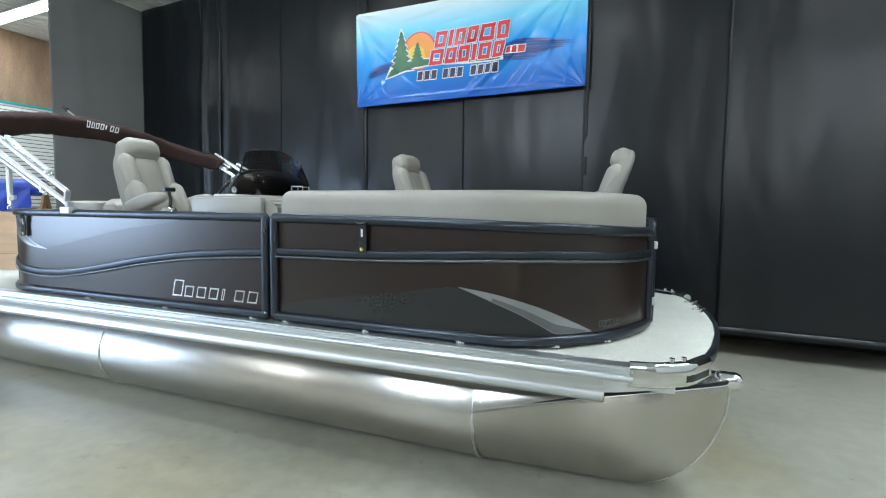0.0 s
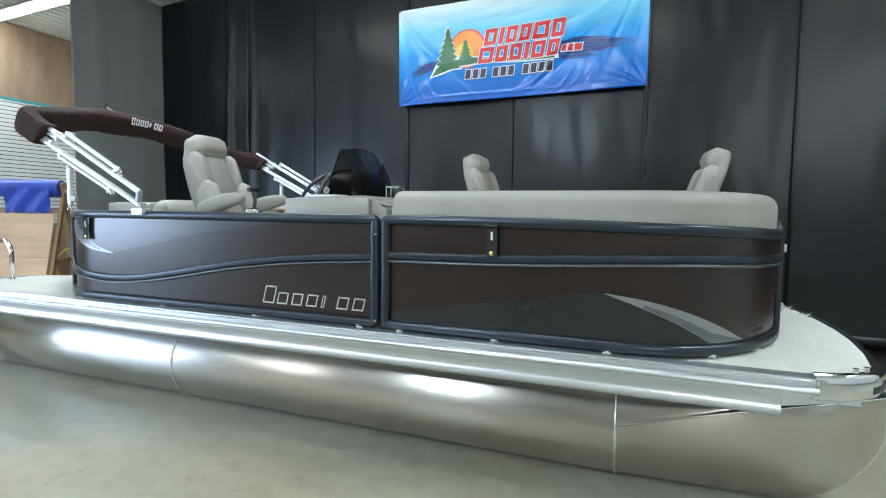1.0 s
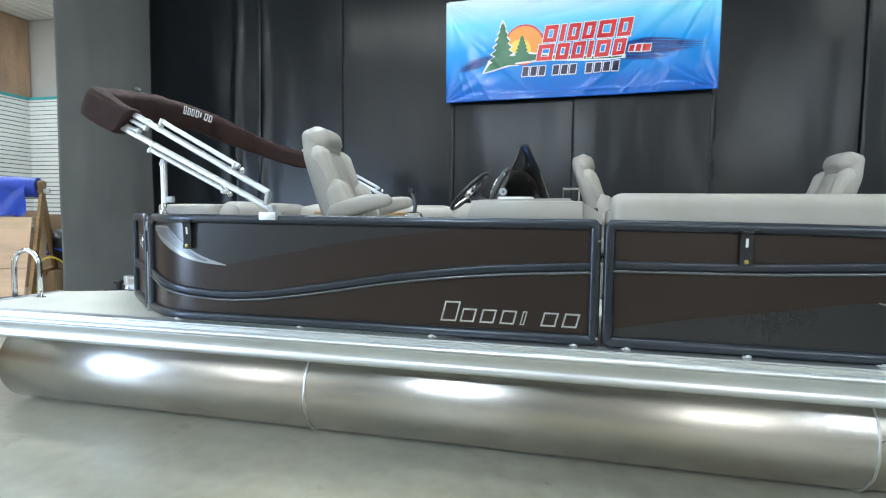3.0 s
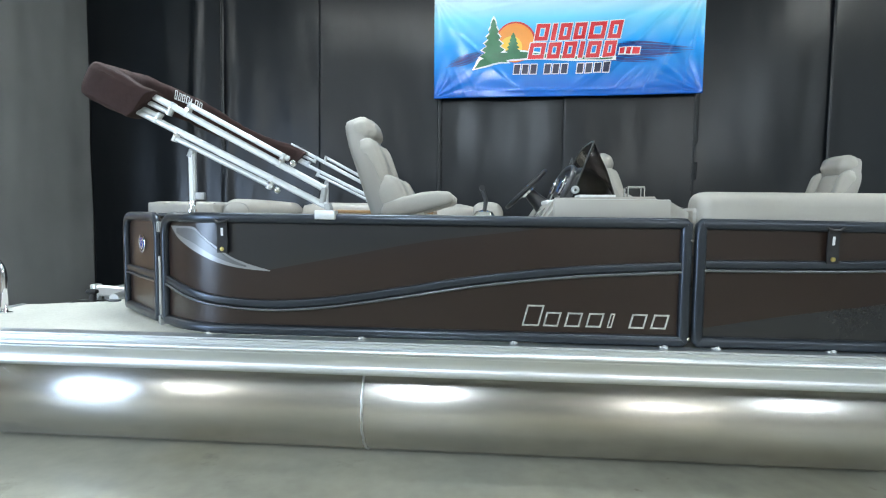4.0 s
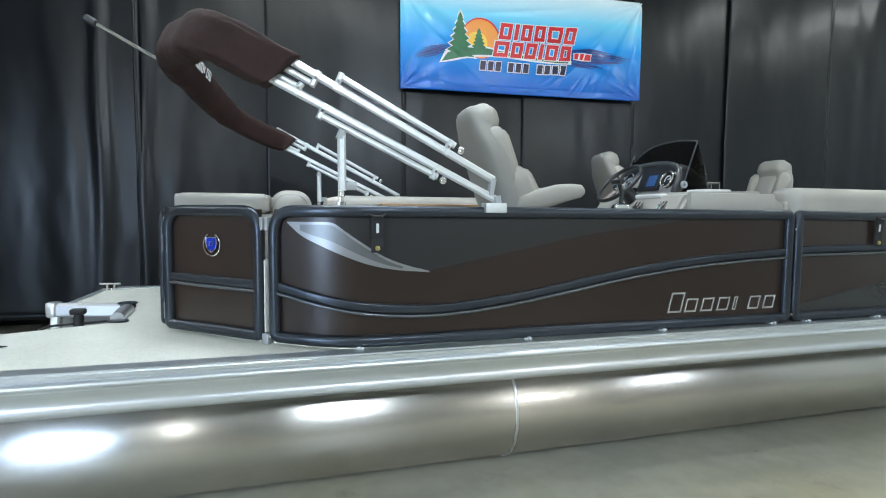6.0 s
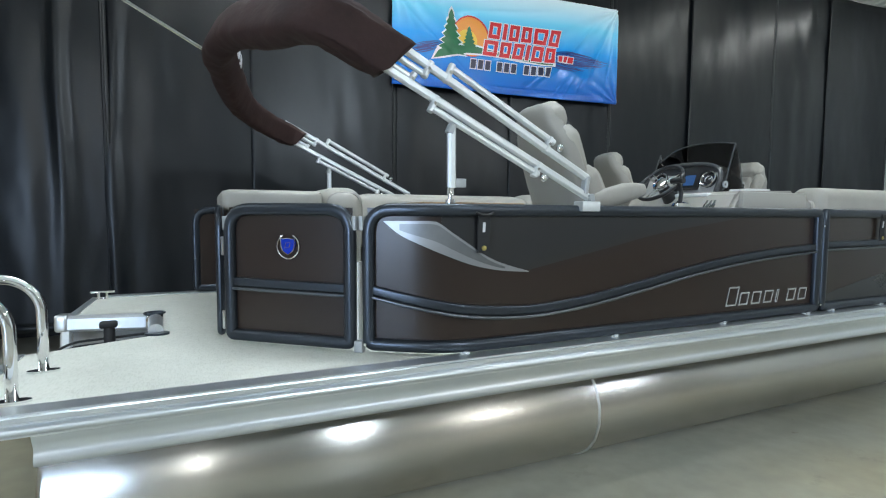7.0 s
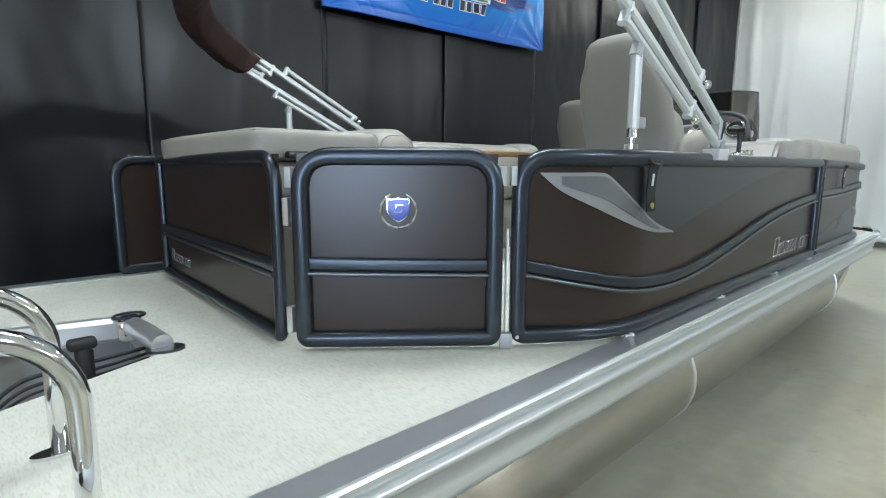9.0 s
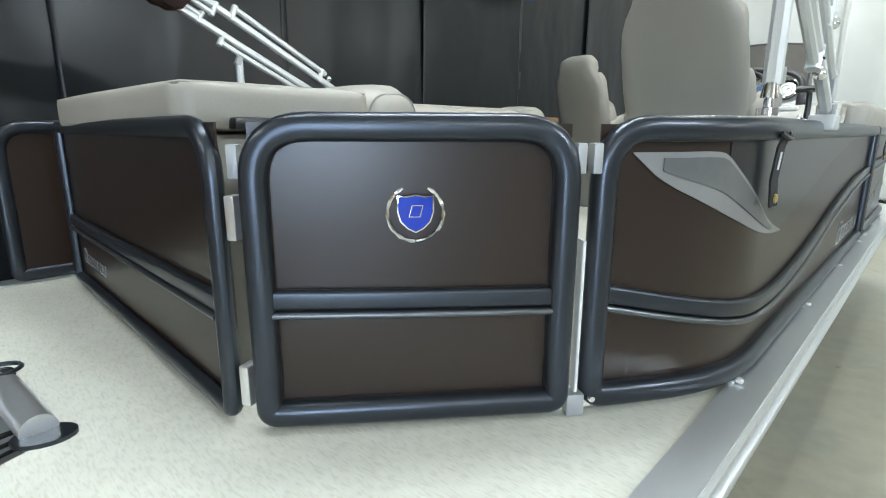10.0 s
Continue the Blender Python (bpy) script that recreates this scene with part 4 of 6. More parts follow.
# straps with their snaps, hinge plates, foot clips
def strap(plan, s):
    bm = bmesh.new()
    ring_loft(bm, [[plan.at(s - 0.028, z, o), plan.at(s + 0.028, z, o), plan.at(s + 0.028, z, o - 0.005), plan.at(s - 0.028, z, o - 0.005)] for z, o in ((1.362, 0.040), (1.33, 0.030), (1.25, 0.024), (1.185, 0.030))])
    st = part("cover_strap", bm, M_STRAP, boat, "black webbing strap hanging from the rail", smooth=None)
    bm = bmesh.new()
    tube(bm, [plan.at(s + d, z, o) for d, z, o in ((-0.040, 1.362, 0.036), (-0.015, 1.350, 0.044), (0.015, 1.350, 0.044), (0.040, 1.362, 0.036))], 0.006, 6)
    part("buckle", bm, M_BLACKP, st)
    bm = bmesh.new()
    c, nn = plan.at(s, 1.205, 0.029), plan.normal(s)
    lathe(bm, [(0.012, 0), (0.011, 0.004), (0.005, 0.006)], Matrix.Translation(c) @ nn.to_track_quat('Z', 'Y').to_matrix().to_4x4(), 12)
    part("snap", bm, M_BRASS, st, "brass snap")
    bm = bmesh.new()
    ring_loft(bm, [[plan.at(s - 0.006, z, o), plan.at(s + 0.006, z, o), plan.at(s + 0.006, z, o - 0.002), plan.at(s - 0.006, z, o - 0.002)] for z, o in ((1.318, 0.031), (1.275, 0.0275))])
    part("tag", bm, M_BAGTXT, st, "white woven tag", smooth=None)


for z in (0.86, 1.205):
    part("gate_hinge", bevelled((-0.04, 3.410, z + 0.008), (-0.004, 3.450, z + 0.054), 0.006), M_SATIN, boat, "pale hinge block of the bow gate")
strap(aft_plan, S(-4.640))
strap(fwd_plan, S2(-1.525))
for plan, xs in ((aft_plan, (-4.72, -3.88, -3.08, -2.32)), (fwd_plan, (-2.06, -1.50, -0.93, -0.47, -0.25))):
    for x in xs:
        s = plan.s_of_x(x)
        bm = bmesh.new()
        ring_loft(bm, [[plan.at(s - 0.02, z, 0.028), plan.at(s + 0.02, z, 0.028), plan.at(s + 0.02, z, -0.02), plan.at(s - 0.02, z, -0.02)] for z in (0.7385, 0.746)])
        tube(bm, [plan.at(s, 0.743, 0.036), plan.at(s, 0.752, 0.036)], 0.010, 8)
        part("foot_clip", bm, M_WHITEP, boat, "small pale rail clip")
for s, z in ((aft_plan.length - 0.012, 1.29), (aft_plan.length - 0.012, 0.79), (0.02, 0.775)):
    bm = bmesh.new()
    tube(bm, [aft_plan.at(s, z, 0.03), aft_plan.at(s, z, 0.042)], 0.007, 8)
    part("screw", bm, M_CHROME, aft)


def corner_plate(p, z0, z1, w=0.045, material=M_BRACKET, yaw=-42):
    m = Matrix.Translation((p[0], p[1], 0)) @ Matrix.Rotation(radians(yaw), 4, 'Z')
    return bevelled((-w / 2, -0.024, z0), (w / 2, 0.014, z1), 0.004, m)


part("hinge", corner_plate((-5.668, 3.230), 1.150, 1.240, 0.024, M_POLISH, -65), M_POLISH, gate, "bright hinge plate")
part("hinge", corner_plate((-5.668, 3.230), 0.790, 0.880, 0.024, M_POLISH, -65), M_POLISH, gate, "bright hinge plate")
part("top_block", corner_plate((-5.148, 2.770), 1.280, 1.342, 0.020), M_BRACKET, gate, "grey corner block")
part("top_block", corner_plate((-5.122, 2.748), 1.280, 1.342, 0.020), M_BRACKET, gate, "grey corner block")
part("top_block", corner_plate((-5.662, 3.234), 1.272, 1.338, 0.022), M_BRACKET, gate, "grey corner block")
part("foot_block", corner_plate((-5.134, 2.758), 0.733, 0.785, 0.040), M_BRACKET, gate, "grey foot block")
part("seal_strip", corner_plate((-5.133, 2.760), 0.79, 1.14, 0.008), M_WHITEP, gate, "pale seal strip")


# ---- seats ----
def plan_cushion(plan, s0, s1, prof, n=28, ends=0.06):
    """A long soft cushion along a plan line. prof: (out, z) ring; its ends are rounded off."""
    bm = bmesh.new()
    cy = sum(z for _, z in prof) / len(prof)
    co = sum(o for o, _ in prof) / len(prof)
    rings = []
    ss = [s0 + ends * (1 - math.cos(radians(a))) for a in (0, 25, 50, 75)] + [s0 + ends + (s1 - s0 - 2 * ends) * k / n for k in range(n + 1)] + [s1 - ends * (1 - math.cos(radians(a))) for a in (75, 50, 25, 0)]
    for s in ss:
        d = min(s - s0, s1 - s)
        f = math.sin(math.acos(max(0, 1 - d / ends))) if d < ends else 1
        g = 1 - (1 - f) * 0.5
        rings.append([plan.at(s, cy + (z - cy) * (1 - (1 - g) * 0.35), co + (o - co) * g) for o, z in prof])
    return ring_loft(bm, rings)


def pillow_profile(o0, o1, z0, z1, r, n=6):
    pts = []
    for cx, cz, a0 in ((o1 - r, z1 - r, 0), (o0 + r, z1 - r, 90), (o0 + r, z0 + r, 180), (o1 - r, z0 + r, 270)):
        for k in range(n + 1):
            a = radians(a0 + 90 * k / n)
            pts.append((cx + r * math.cos(a), cz + r * math.sin(a)))
    return pts


bench = thing("bow_bench", (-1.1, 2.8, DECK), "greige vinyl bow bench with a long rounded backrest", "bench seat")
part("backrest", plan_cushion(fwd_plan, 0.035, fwd_plan.length - 0.02, pillow_profile(-0.235, -0.010, 1.05, 1.538, 0.075), 40, 0.06), M_VINYL, bench, smooth=180)
part("seat", bevelled((-2.1, 2.80, 1.02), (-0.46, 3.28, 1.15), 0.04, None, 3), M_VINYL, bench)
part("base", bevelled((-2.1, 2.62, DECK), (-0.64, 3.24, 1.02), 0.02), M_VINYL2, bench)
part("base_end", bevelled((-2.165, 2.60, 1.20), (-2.06, 2.80, 1.455), 0.03, None, 3), M_VINYL, bench)
far_bench = thing("side_bench", (-3.6, 4.6, DECK), "greige vinyl side bench against the fence", "bench seat")
bm = bmesh.new()
rbox(bm, (-4.05, 4.30, 1.30), (1.50, 0.28, 0.40), 0.08, 6)
part("backrest", bm, M_VINYL, far_bench, smooth=180)
bm = bmesh.new()
rbox(bm, (-3.205, 4.31, 1.31), (0.27, 0.34, 0.42), 0.10, 6)
part("bolster", bm, M_VINYL, far_bench, smooth=180)
part("seat", bevelled((-4.7, 4.42, 1.02), (-3.1, 4.85, 1.15), 0.04, None, 3), M_VINYL, far_bench)
part("base", bevelled((-4.7, 4.20, DECK), (-3.1, 4.85, 1.10), 0.02), M_VINYL2, far_bench)
far_bow = thing("bow_bench", (-1.1, 4.66, DECK), "greige vinyl bow bench along the far fence", "bench seat")
bm = bmesh.new()
rbox(bm, (-1.45, 4.74, 1.22), (1.3, 0.2, 0.36), 0.07, 5)
part("backrest", bm, M_VINYL, far_bow, smooth=180)
part("base", bevelled((-2.1, 4.22, DECK), (-0.80, 4.80, 1.04), 0.03), M_VINYL2, far_bow)

lounge = thing("stern_lounge", (-5.3, 4.0, DECK), "grey vinyl stern sun pad with a rounded bolster", "lounge seat")
bm = bmesh.new()
rbox(bm, (-5.418, 4.035, 1.418), (0.525, 1.19, 0.118), 0.026, 8, None, 0.008)
pad = part("pad", bm, M_VINYL, lounge, smooth=180)
bm = bmesh.new()
x0, x1, y0, y1, z = -5.671, -5.168, 3.4495, 4.61, 1.4665
tube(bm, smooth_path([(x0, y1, z), (x0, y0, z), (x1, y0, z)], 0.022, 5), 0.0035, 6)
part("piping", bm, M_PIPE, pad)
bm = bmesh.new()
rbox(bm, (-5.03, 4.05, 1.345), (0.26, 1.20, 0.325), 0.112, 8)
bol = part("bolster", bm, M_VINYL, lounge, smooth=180)
bm = bmesh.new()
tube(bm, smooth_path([(-5.126, 3.484, 1.25), (-5.126, 3.484, 1.473), (-4.934, 3.484, 1.473), (-4.934, 3.484, 1.25)], 0.078, 8), 0.0035, 6)
part("piping", bm, M_PIPE, bol)
part("base", bevelled((-5.62, 3.47, DECK), (-4.93, 4.63, 1.358), 0.02), M_VINYL2, lounge)
part("pull_bar", bevelled((-5.575, 3.405, 1.366), (-5.36, 3.450, 1.394), 0.009), M_BLACKP, lounge, "black pull bar under the pad")

table = thing("side_table", (-4.3, 3.0, 1.3), "small varnished wood table on a post", "table")
part("tabletop", bevelled((-4.42, 3.75, 1.408), (-3.62, 4.12, 1.434), 0.008), M_WOOD, table)
bm = bmesh.new()
tube(bm, [(-4.02, 3.93, DECK), (-4.02, 3.93, 1.408)], 0.035, 14)
part("post", bm, M_SATIN, table)


def captain_chair(x, y, yaw, label, size=1.0):
    """A reclining helm chair: faces +x in its own frame, stands at (x, y) on the deck."""
    t = thing("captain_chair", (0, 0, 0), label, "chair", "captain chairs")
    bm = bmesh.new()
    lathe(bm, [(0.20, 0.0), (0.20, 0.012), (0.06, 0.03), (0.05, 0.36), (0.12, 0.38)], Matrix(), 20)
    part("pedestal", bm, M_SATIN, t)
    bm = bmesh.new()
    rbox(bm, (0.02, 0, 0.47), (0.54, 0.54, 0.16), 0.065, 6, None, 0.02)
    part("seat", bm, M_VINYL, t, smooth=180)
    # backrest: flat rear shell, padded front, narrowing at the head
    def section(z, wid, back, front, n=28):
        pts = []
        cx, hx = (back + front) / 2, (front - back) / 2
        for k in range(n):
            a = 2 * math.pi * k / n
            c, s = math.cos(a), math.sin(a)
            e = 0.55
            px = math.copysign(abs(c) ** e, c) * hx
            py = math.copysign(abs(s) ** e, s) * wid * 0.535
            pts.append(Vector((cx + px, py, z)))
        return pts
    bm = bmesh.new()
    rows = [(0.50, 0.44, -0.22, -0.10), (0.56, 0.50, -0.245, -0.065), (0.68, 0.52, -0.285, -0.085), (0.80, 0.53, -0.325, -0.150), (0.95, 0.52, -0.375, -0.215), (1.02, 0.495, -0.402, -0.250), (1.07, 0.450, -0.420, -0.272), (1.11, 0.395, -0.433, -0.285), (1.15, 0.365, -0.445, -0.300), (1.19, 0.345, -0.450, -0.318), (1.218, 0.300, -0.444, -0.335), (1.236, 0.22, -0.425, -0.355)]
    ring_loft(bm, [section(*r) for r in rows])
    back = part("backrest", bm, M_VINYL2, t, "grey padded back shell", smooth=180)
    tilt = Matrix.Rotation(radians(-20), 4, 'Y')
    bm = bmesh.new()
    rbox(bm, (-0.345, 0, 1.160), (0.165, 0.375, 0.175), 0.080, 8, tilt, 0.010)
    part("headrest", bm, M_VINYL, back, smooth=180)
    bm = bmesh.new()
    rbox(bm, (-0.255, 0, 0.92), (0.11, 0.26, 0.34), 0.05, 6, tilt, 0.01)
    rbox(bm, (-0.155, 0, 0.66), (0.13, 0.27, 0.20), 0.055, 6, tilt, 0.015)
    part("back_pad", bm, M_VINYL, back, smooth=180)
    for sgn in (-1, 1):
        bm = bmesh.new()
        rbox(bm, (-0.262, sgn * 0.190, 0.955), (0.135, 0.125, 0.32), 0.0615, 6, tilt, 0.012)
        rbox(bm, (-0.135, sgn * 0.208, 0.735), (0.18, 0.13, 0.32), 0.064, 6, Matrix.Rotation(radians(-28), 4, 'Y'), 0.015)
        part("wing", bm, M_VINYL, back, smooth=180)
        bm = bmesh.new()
        rings = []
        for xx, zz, w, h in ((-0.20, 0.675, 0.05, 0.05), (-0.18, 0.690, 0.085, 0.09), (-0.08, 0.715, 0.10, 0.115), (0.04, 0.745, 0.105, 0.115), (0.13, 0.762, 0.10, 0.095), (0.19, 0.768, 0.085, 0.075), (0.215, 0.767, 0.04, 0.035)):
            rings.append([Vector((xx, sgn * 0.275 + w / 2 * math.copysign(abs(math.cos(a)) ** 0.7, math.cos(a)), zz + h / 2 * math.copysign(abs(math.sin(a)) ** 0.7, math.sin(a)))) for a in (2 * math.pi * k / 16 for k in range(16))])
        ring_loft(bm, rings)
        part("armrest", bm, M_VINYL, t, smooth=180)
    for o in t.children_recursive:
        o.data.transform(Matrix.Diagonal((size, 0.84 * size, size * (1 if size == 1 else 1.03), 1)))
    t.matrix_basis = pose(x, y, DECK, 0, 0, yaw)
    return t


captain_chair(-3.635, 3.03, 0, "greige vinyl captain chair with armrests behind the helm")
mate = captain_chair(-1.90, 4.40, -6, "greige vinyl captain chair across from the helm", 0.94)
bowc = captain_chair(-0.62, 4.35, -174, "greige vinyl captain chair turned aft at the bow", 0.93)

# ---- helm console ----
helm = thing("helm_console", (-2.55, 3.0, DECK), "greige helm console with black dash pod and tinted windscreen", "console")
prof = [(-2.945, DECK), (-2.945, 1.385), (-2.870, 1.500), (-2.335, 1.512), (-2.305, 1.470), (-2.19, 1.452), (-2.19, DECK)]
bm = bmesh.new()
ring_loft(bm, [[Vector((x, y, z)) for x, z in prof] for y in (2.60, 3.46)])
bmesh.ops.bevel(bm, geom=[e for e in bm.edges if all(v.co.z > 1.0 for v in e.verts)], offset=0.022, segments=3, affect='EDGES')
part("body", bm, M_CONSOLE, helm)
part("side_pad", bevelled((-2.885, 2.565, 1.36), (-2.29, 2.60, 1.494), 0.012), M_CONSOLE, helm)
# black hood over the gauges: a broad arch that falls away forward
rings = []
for k in range(21):
    a = math.pi * k / 20
    c = math.cos(a)
    y = 3.115 - 0.305 * math.copysign(abs(c) ** 0.8, c)
    h = math.sin(a) ** 0.42 if 0 < k < 20 else 0.0
    rings.append([Vector((-2.790, y, 1.500)), Vector((-2.790 + 0.085 * h, y, 1.500 + 0.195 * h)), Vector((-2.640, y, 1.505 + 0.195 * h)), Vector((-2.56, y, 1.505 + 0.13 * h)), Vector((-2.52, y, 1.505 + 0.02 * h)), Vector((-2.52, y, 1.500))])
bm = bmesh.new()
ring_loft(bm, rings)
part("dash_hood", bm, M_BLACKP, helm, "black moulded dash hood", smooth=60)
bm = bmesh.new()
tube(bm, [r[1] + Vector((-0.016, 0, 0.004)) for r in rings], 0.016, 10)
part("hood_rim", bm, M_HOODRIM, helm, "dark grey rim of the hood", smooth=180)


def dash_point(y, z, out=0.0):
    """A point on the sloping dash: out towards the driver."""
    return Vector((-2.800 + (z - 1.47) * 0.43 - 0.92 * out, y, z + 0.39 * out))


dn = Vector((-0.92, 0, 0.39))
dash_turn = dn.to_track_quat('Z', 'Y').to_matrix().to_4x4()


def dash_slab(y0, y1, z0, z1, o0, o1):
    bm = bmesh.new()
    ring_loft(bm, [[dash_point(y, z, o) for z, o in ((z0, o0), (z1, o0), (z1, o1), (z0, o1))] for y in (y0, y1)])
    return bm


dash = part("dash_panel", dash_slab(2.83, 3.40, 1.475, 1.655, 0.006, 0.018), M_DASH, helm, "pale grey dash panel")
# black band put in for the shade the hood rim throws on the dash
part("hood_shade", dash_slab(2.85, 3.38, 1.625, 1.672, 0.006, 0.022), M_BLACKP, dash, "black band standing in for the shade under the hood rim")
pod = part("instrument_pod", dash_slab(2.95, 3.15, 1.515, 1.630, 0.018, 0.036), M_BLACKP, dash, "black instrument pod")
part("display", dash_slab(2.985, 3.065, 1.538, 1.606, 0.036, 0.039), M_SCREEN, pod, "lit blue display")
part("radio", dash_slab(3.17, 3.23, 1.50, 1.54, 0.018, 0.026), M_GAUGE, dash, "small black switch cluster")
for y, z, r in ((2.882, 1.572, 0.052), (3.275, 1.585, 0.052)):
    mm = Matrix.Translation(dash_point(y, z, 0.018)) @ dash_turn
    bm = bmesh.new()
    lathe(bm, [(r, 0), (r, 0.020), (r * 0.92, 0.026), (r * 0.84, 0.014), (r * 0.1, 0.014)], mm, 28)
    g = part("gauge", bm, M_GAUGE, dash, "round black gauge")
    bm = bmesh.new()
    tube(bm, [mm @ Vector((r * 0.98 * math.cos(a), r * 0.98 * math.sin(a), 0.024)) for a in (2 * math.pi * k / 28 for k in range(28))], 0.006, 6, closed=True)
    part("bezel", bm, M_CHROME, helm, "chrome gauge ring")
    bm = bmesh.new()
    tube(bm, [mm @ Vector((0.5 * r * math.cos(a), 0.5 * r * math.sin(a), 0.015)) for a in (radians(q) for q in range(-30, 211, 20))], 0.0022, 5)
    bar(bm, mm @ Vector((0, 0, 0.016)), mm @ Vector((0.45 * r, 0.3 * r, 0.016)), 0.004, 0.002, dn)
    part("dial_marks", bm, M_WHITEP, helm, "pale dial ring and needle")
bm = bmesh.new()
ring_loft(bm, [[Vector((x, y, z)) for x, z in ((-2.955, 1.375), (-2.872, 1.478), (-2.855, 1.474), (-2.940, 1.37))] for y in (2.63, 3.42)])
lower = part("lower_dash", bm, M_DASH, helm, "pale sloping lower dash")
for y0, y1 in ((2.72, 2.80), (2.93, 3.03)):
    bm = bmesh.new()
    ring_loft(bm, [[Vector((x - 0.004, y, z)) for x, z in ((-2.943, 1.390), (-2.893, 1.452), (-2.887, 1.450), (-2.938, 1.388))] for y in (y0, y1)])
    part("switch_panel", bm, M_BLACKP, lower, "black switch panel")
    for k in range(3):
        yy = y0 + (y1 - y0) * (k + 0.5) / 3
        bm = bmesh.new()
        bar(bm, (-2.940, yy, 1.400), (-2.903, yy, 1.446), 0.016, 0.006, (-0.8, 0, 0.6), 0.002)
        part("rocker", bm, M_CHROME, helm, "bright rocker switch")
part("dash_shelf", bevelled((-2.895, 2.80, 1.470), (-2.795, 3.10, 1.494), 0.010, None, 3), M_WHITEP, helm, "pale shelf below the gauges")
# steering wheel
wn = Vector((-0.709, 0, 0.705)).normalized()
wc = Vector((-2.985, 3.095, 1.568))
wm = Matrix.Translation(wc) @ wn.to_track_quat('Z', 'Y').to_matrix().to_4x4()
wheel = thing("steering_wheel", wc, "black three-spoke steering wheel with bright hub", "steering wheel")
bm = bmesh.new()
tube(bm, [wm @ Vector((0.158 * math.cos(a), 0.158 * math.sin(a), 0)) for a in (2 * math.pi * k / 40 for k in range(40))], 0.013, 10, closed=True)
part("rim", bm, M_BLACKP, wheel, smooth=180)
for k in range(3):
    a = 2 * math.pi * k / 3 + 0.52
    for o in (-0.012, 0.012):
        bm = bmesh.new()
        side = Vector((-math.sin(a) * o, math.cos(a) * o, 0))
        bar(bm, wm @ (Vector((0.03 * math.cos(a), 0.03 * math.sin(a), -0.02)) + side), wm @ (Vector((0.152 * math.cos(a), 0.152 * math.sin(a), 0)) + side * 1.4), 0.010, 0.008, wn, 0.002)
        part("spoke", bm, M_CHROME, wheel)
bm = bmesh.new()
lathe(bm, [(0.045, -0.03), (0.052, -0.012), (0.046, 0.004), (0.03, 0.012), (0.01, 0.014)], wm, 20)
part("hub", bm, M_CHROME, wheel)
bm = bmesh.new()
tube(bm, [wm @ Vector((0, 0, -0.03)), wm @ Vector((0.0, 0, -0.09)), wm @ Vector((0, 0, -0.16))], [0.036, 0.042, 0.055], 14)
part("column", bm, M_BLACKP, wheel)
# windscreen: two triangular wings and a raked front between them
base = smooth_path([(-2.755, 2.80, 1.508), (-2.505, 2.805, 1.508), (-2.455, 3.11, 1.508), (-2.505, 3.415, 1.508), (-2.755, 3.42, 1.508)], [0.10, 0.3, 0.10], 8)
apex = (Vector((-2.640, 2.812, 1.815)), Vector((-2.655, 3.405, 1.795)))
rings = []
for k, p in enumerate(base):
    f = (p.y - 2.84) / 0.54
    w = min(1.0, (p.x + 2.755) / 0.19)
    if 0 < f < 1:
        q = apex[0].lerp(apex[1], f) + Vector((0.035, 0, 0.040)) * (4 * f * (1 - f)) - Vector((0, 0, 0.06)) * max(0.0, (f - 0.70) / 0.30) ** 2
    else:
        q = base[0 if f <= 0 else -1].lerp(apex[0 if f <= 0 else 1], max(w, 0.02))
    mdl = p.lerp(q, 0.5) + Vector((0.012 * w, 0, 0))
    o = Vector((0.005, 0, 0)) if 0 < f < 1 else Vector((0.001, -0.005 if f <= 0 else 0.005, 0))
    rings.append([p, mdl, q, q + o, mdl + o, p + o])
bm = bmesh.new()
ring_loft(bm, rings)
screen = part("windscreen", bm, M_TINT, helm, "brown tinted wraparound windscreen", smooth=60)
bm = bmesh.new()
tube(bm, [r[2] + Vector((0.002, 0, 0.002)) for r in rings], 0.005, 6)
part("windscreen_edge", bm, M_HOODRIM, screen)
bm = bmesh.new()
for y in (2.985, 3.055):
    for x in (-2.395, -2.300):
        tube(bm, [(x, y, 1.505), (x, y, 1.582)], 0.0045, 8)
tube(bm, [(-2.395, 2.985, 1.582), (-2.300, 2.985, 1.582), (-2.300, 3.055, 1.582), (-2.395, 3.055, 1.582)], 0.0045, 8, closed=True)
part("cup_rail", bm, M_CHROME, helm, "small chrome cup rail")
part("hatch", bevelled((-2.745, 2.625, 1.500), (-2.555, 2.765, 1.518), 0.005), M_WHITEP, helm, "white hatch lid")
bm = bmesh.new()
lathe(bm, [(0.023, 0), (0.023, 0.010), (0.017, 0.014), (0.006, 0.008)], Matrix.Translation((-2.735, 2.806, 1.552)) @ Matrix.Rotation(radians(90), 4, 'X'), 18)
part("ignition", bm, M_BRACKET, helm, "round pale socket")
# throttle
thr = thing("throttle_control", (-3.25, 2.70, 1.30), "black throttle lever on a chrome binnacle", "throttle")
part("bracket", bevelled((-3.34, 2.60, 1.25), (-2.98, 2.76, 1.365), 0.02, None, 3), M_CONSOLE, thr)
bm = bmesh.new()
lathe(bm, [(0.062, 0), (0.060, 0.035), (0.045, 0.06), (0.01, 0.07)], Matrix.Translation((-3.245, 2.69, 1.362)), 18)
part("binnacle", bm, M_CHROME, thr)
bm = bmesh.new()
tube(bm, [(-3.245, 2.70, 1.41), (-3.235, 2.70, 1.48), (-3.255, 2.70, 1.545)], 0.012, 8)
tube(bm, [(-3.258, 2.665, 1.552), (-3.258, 2.75, 1.552)], 0.016, 10)
part("lever", bm, M_BLACKP, thr)

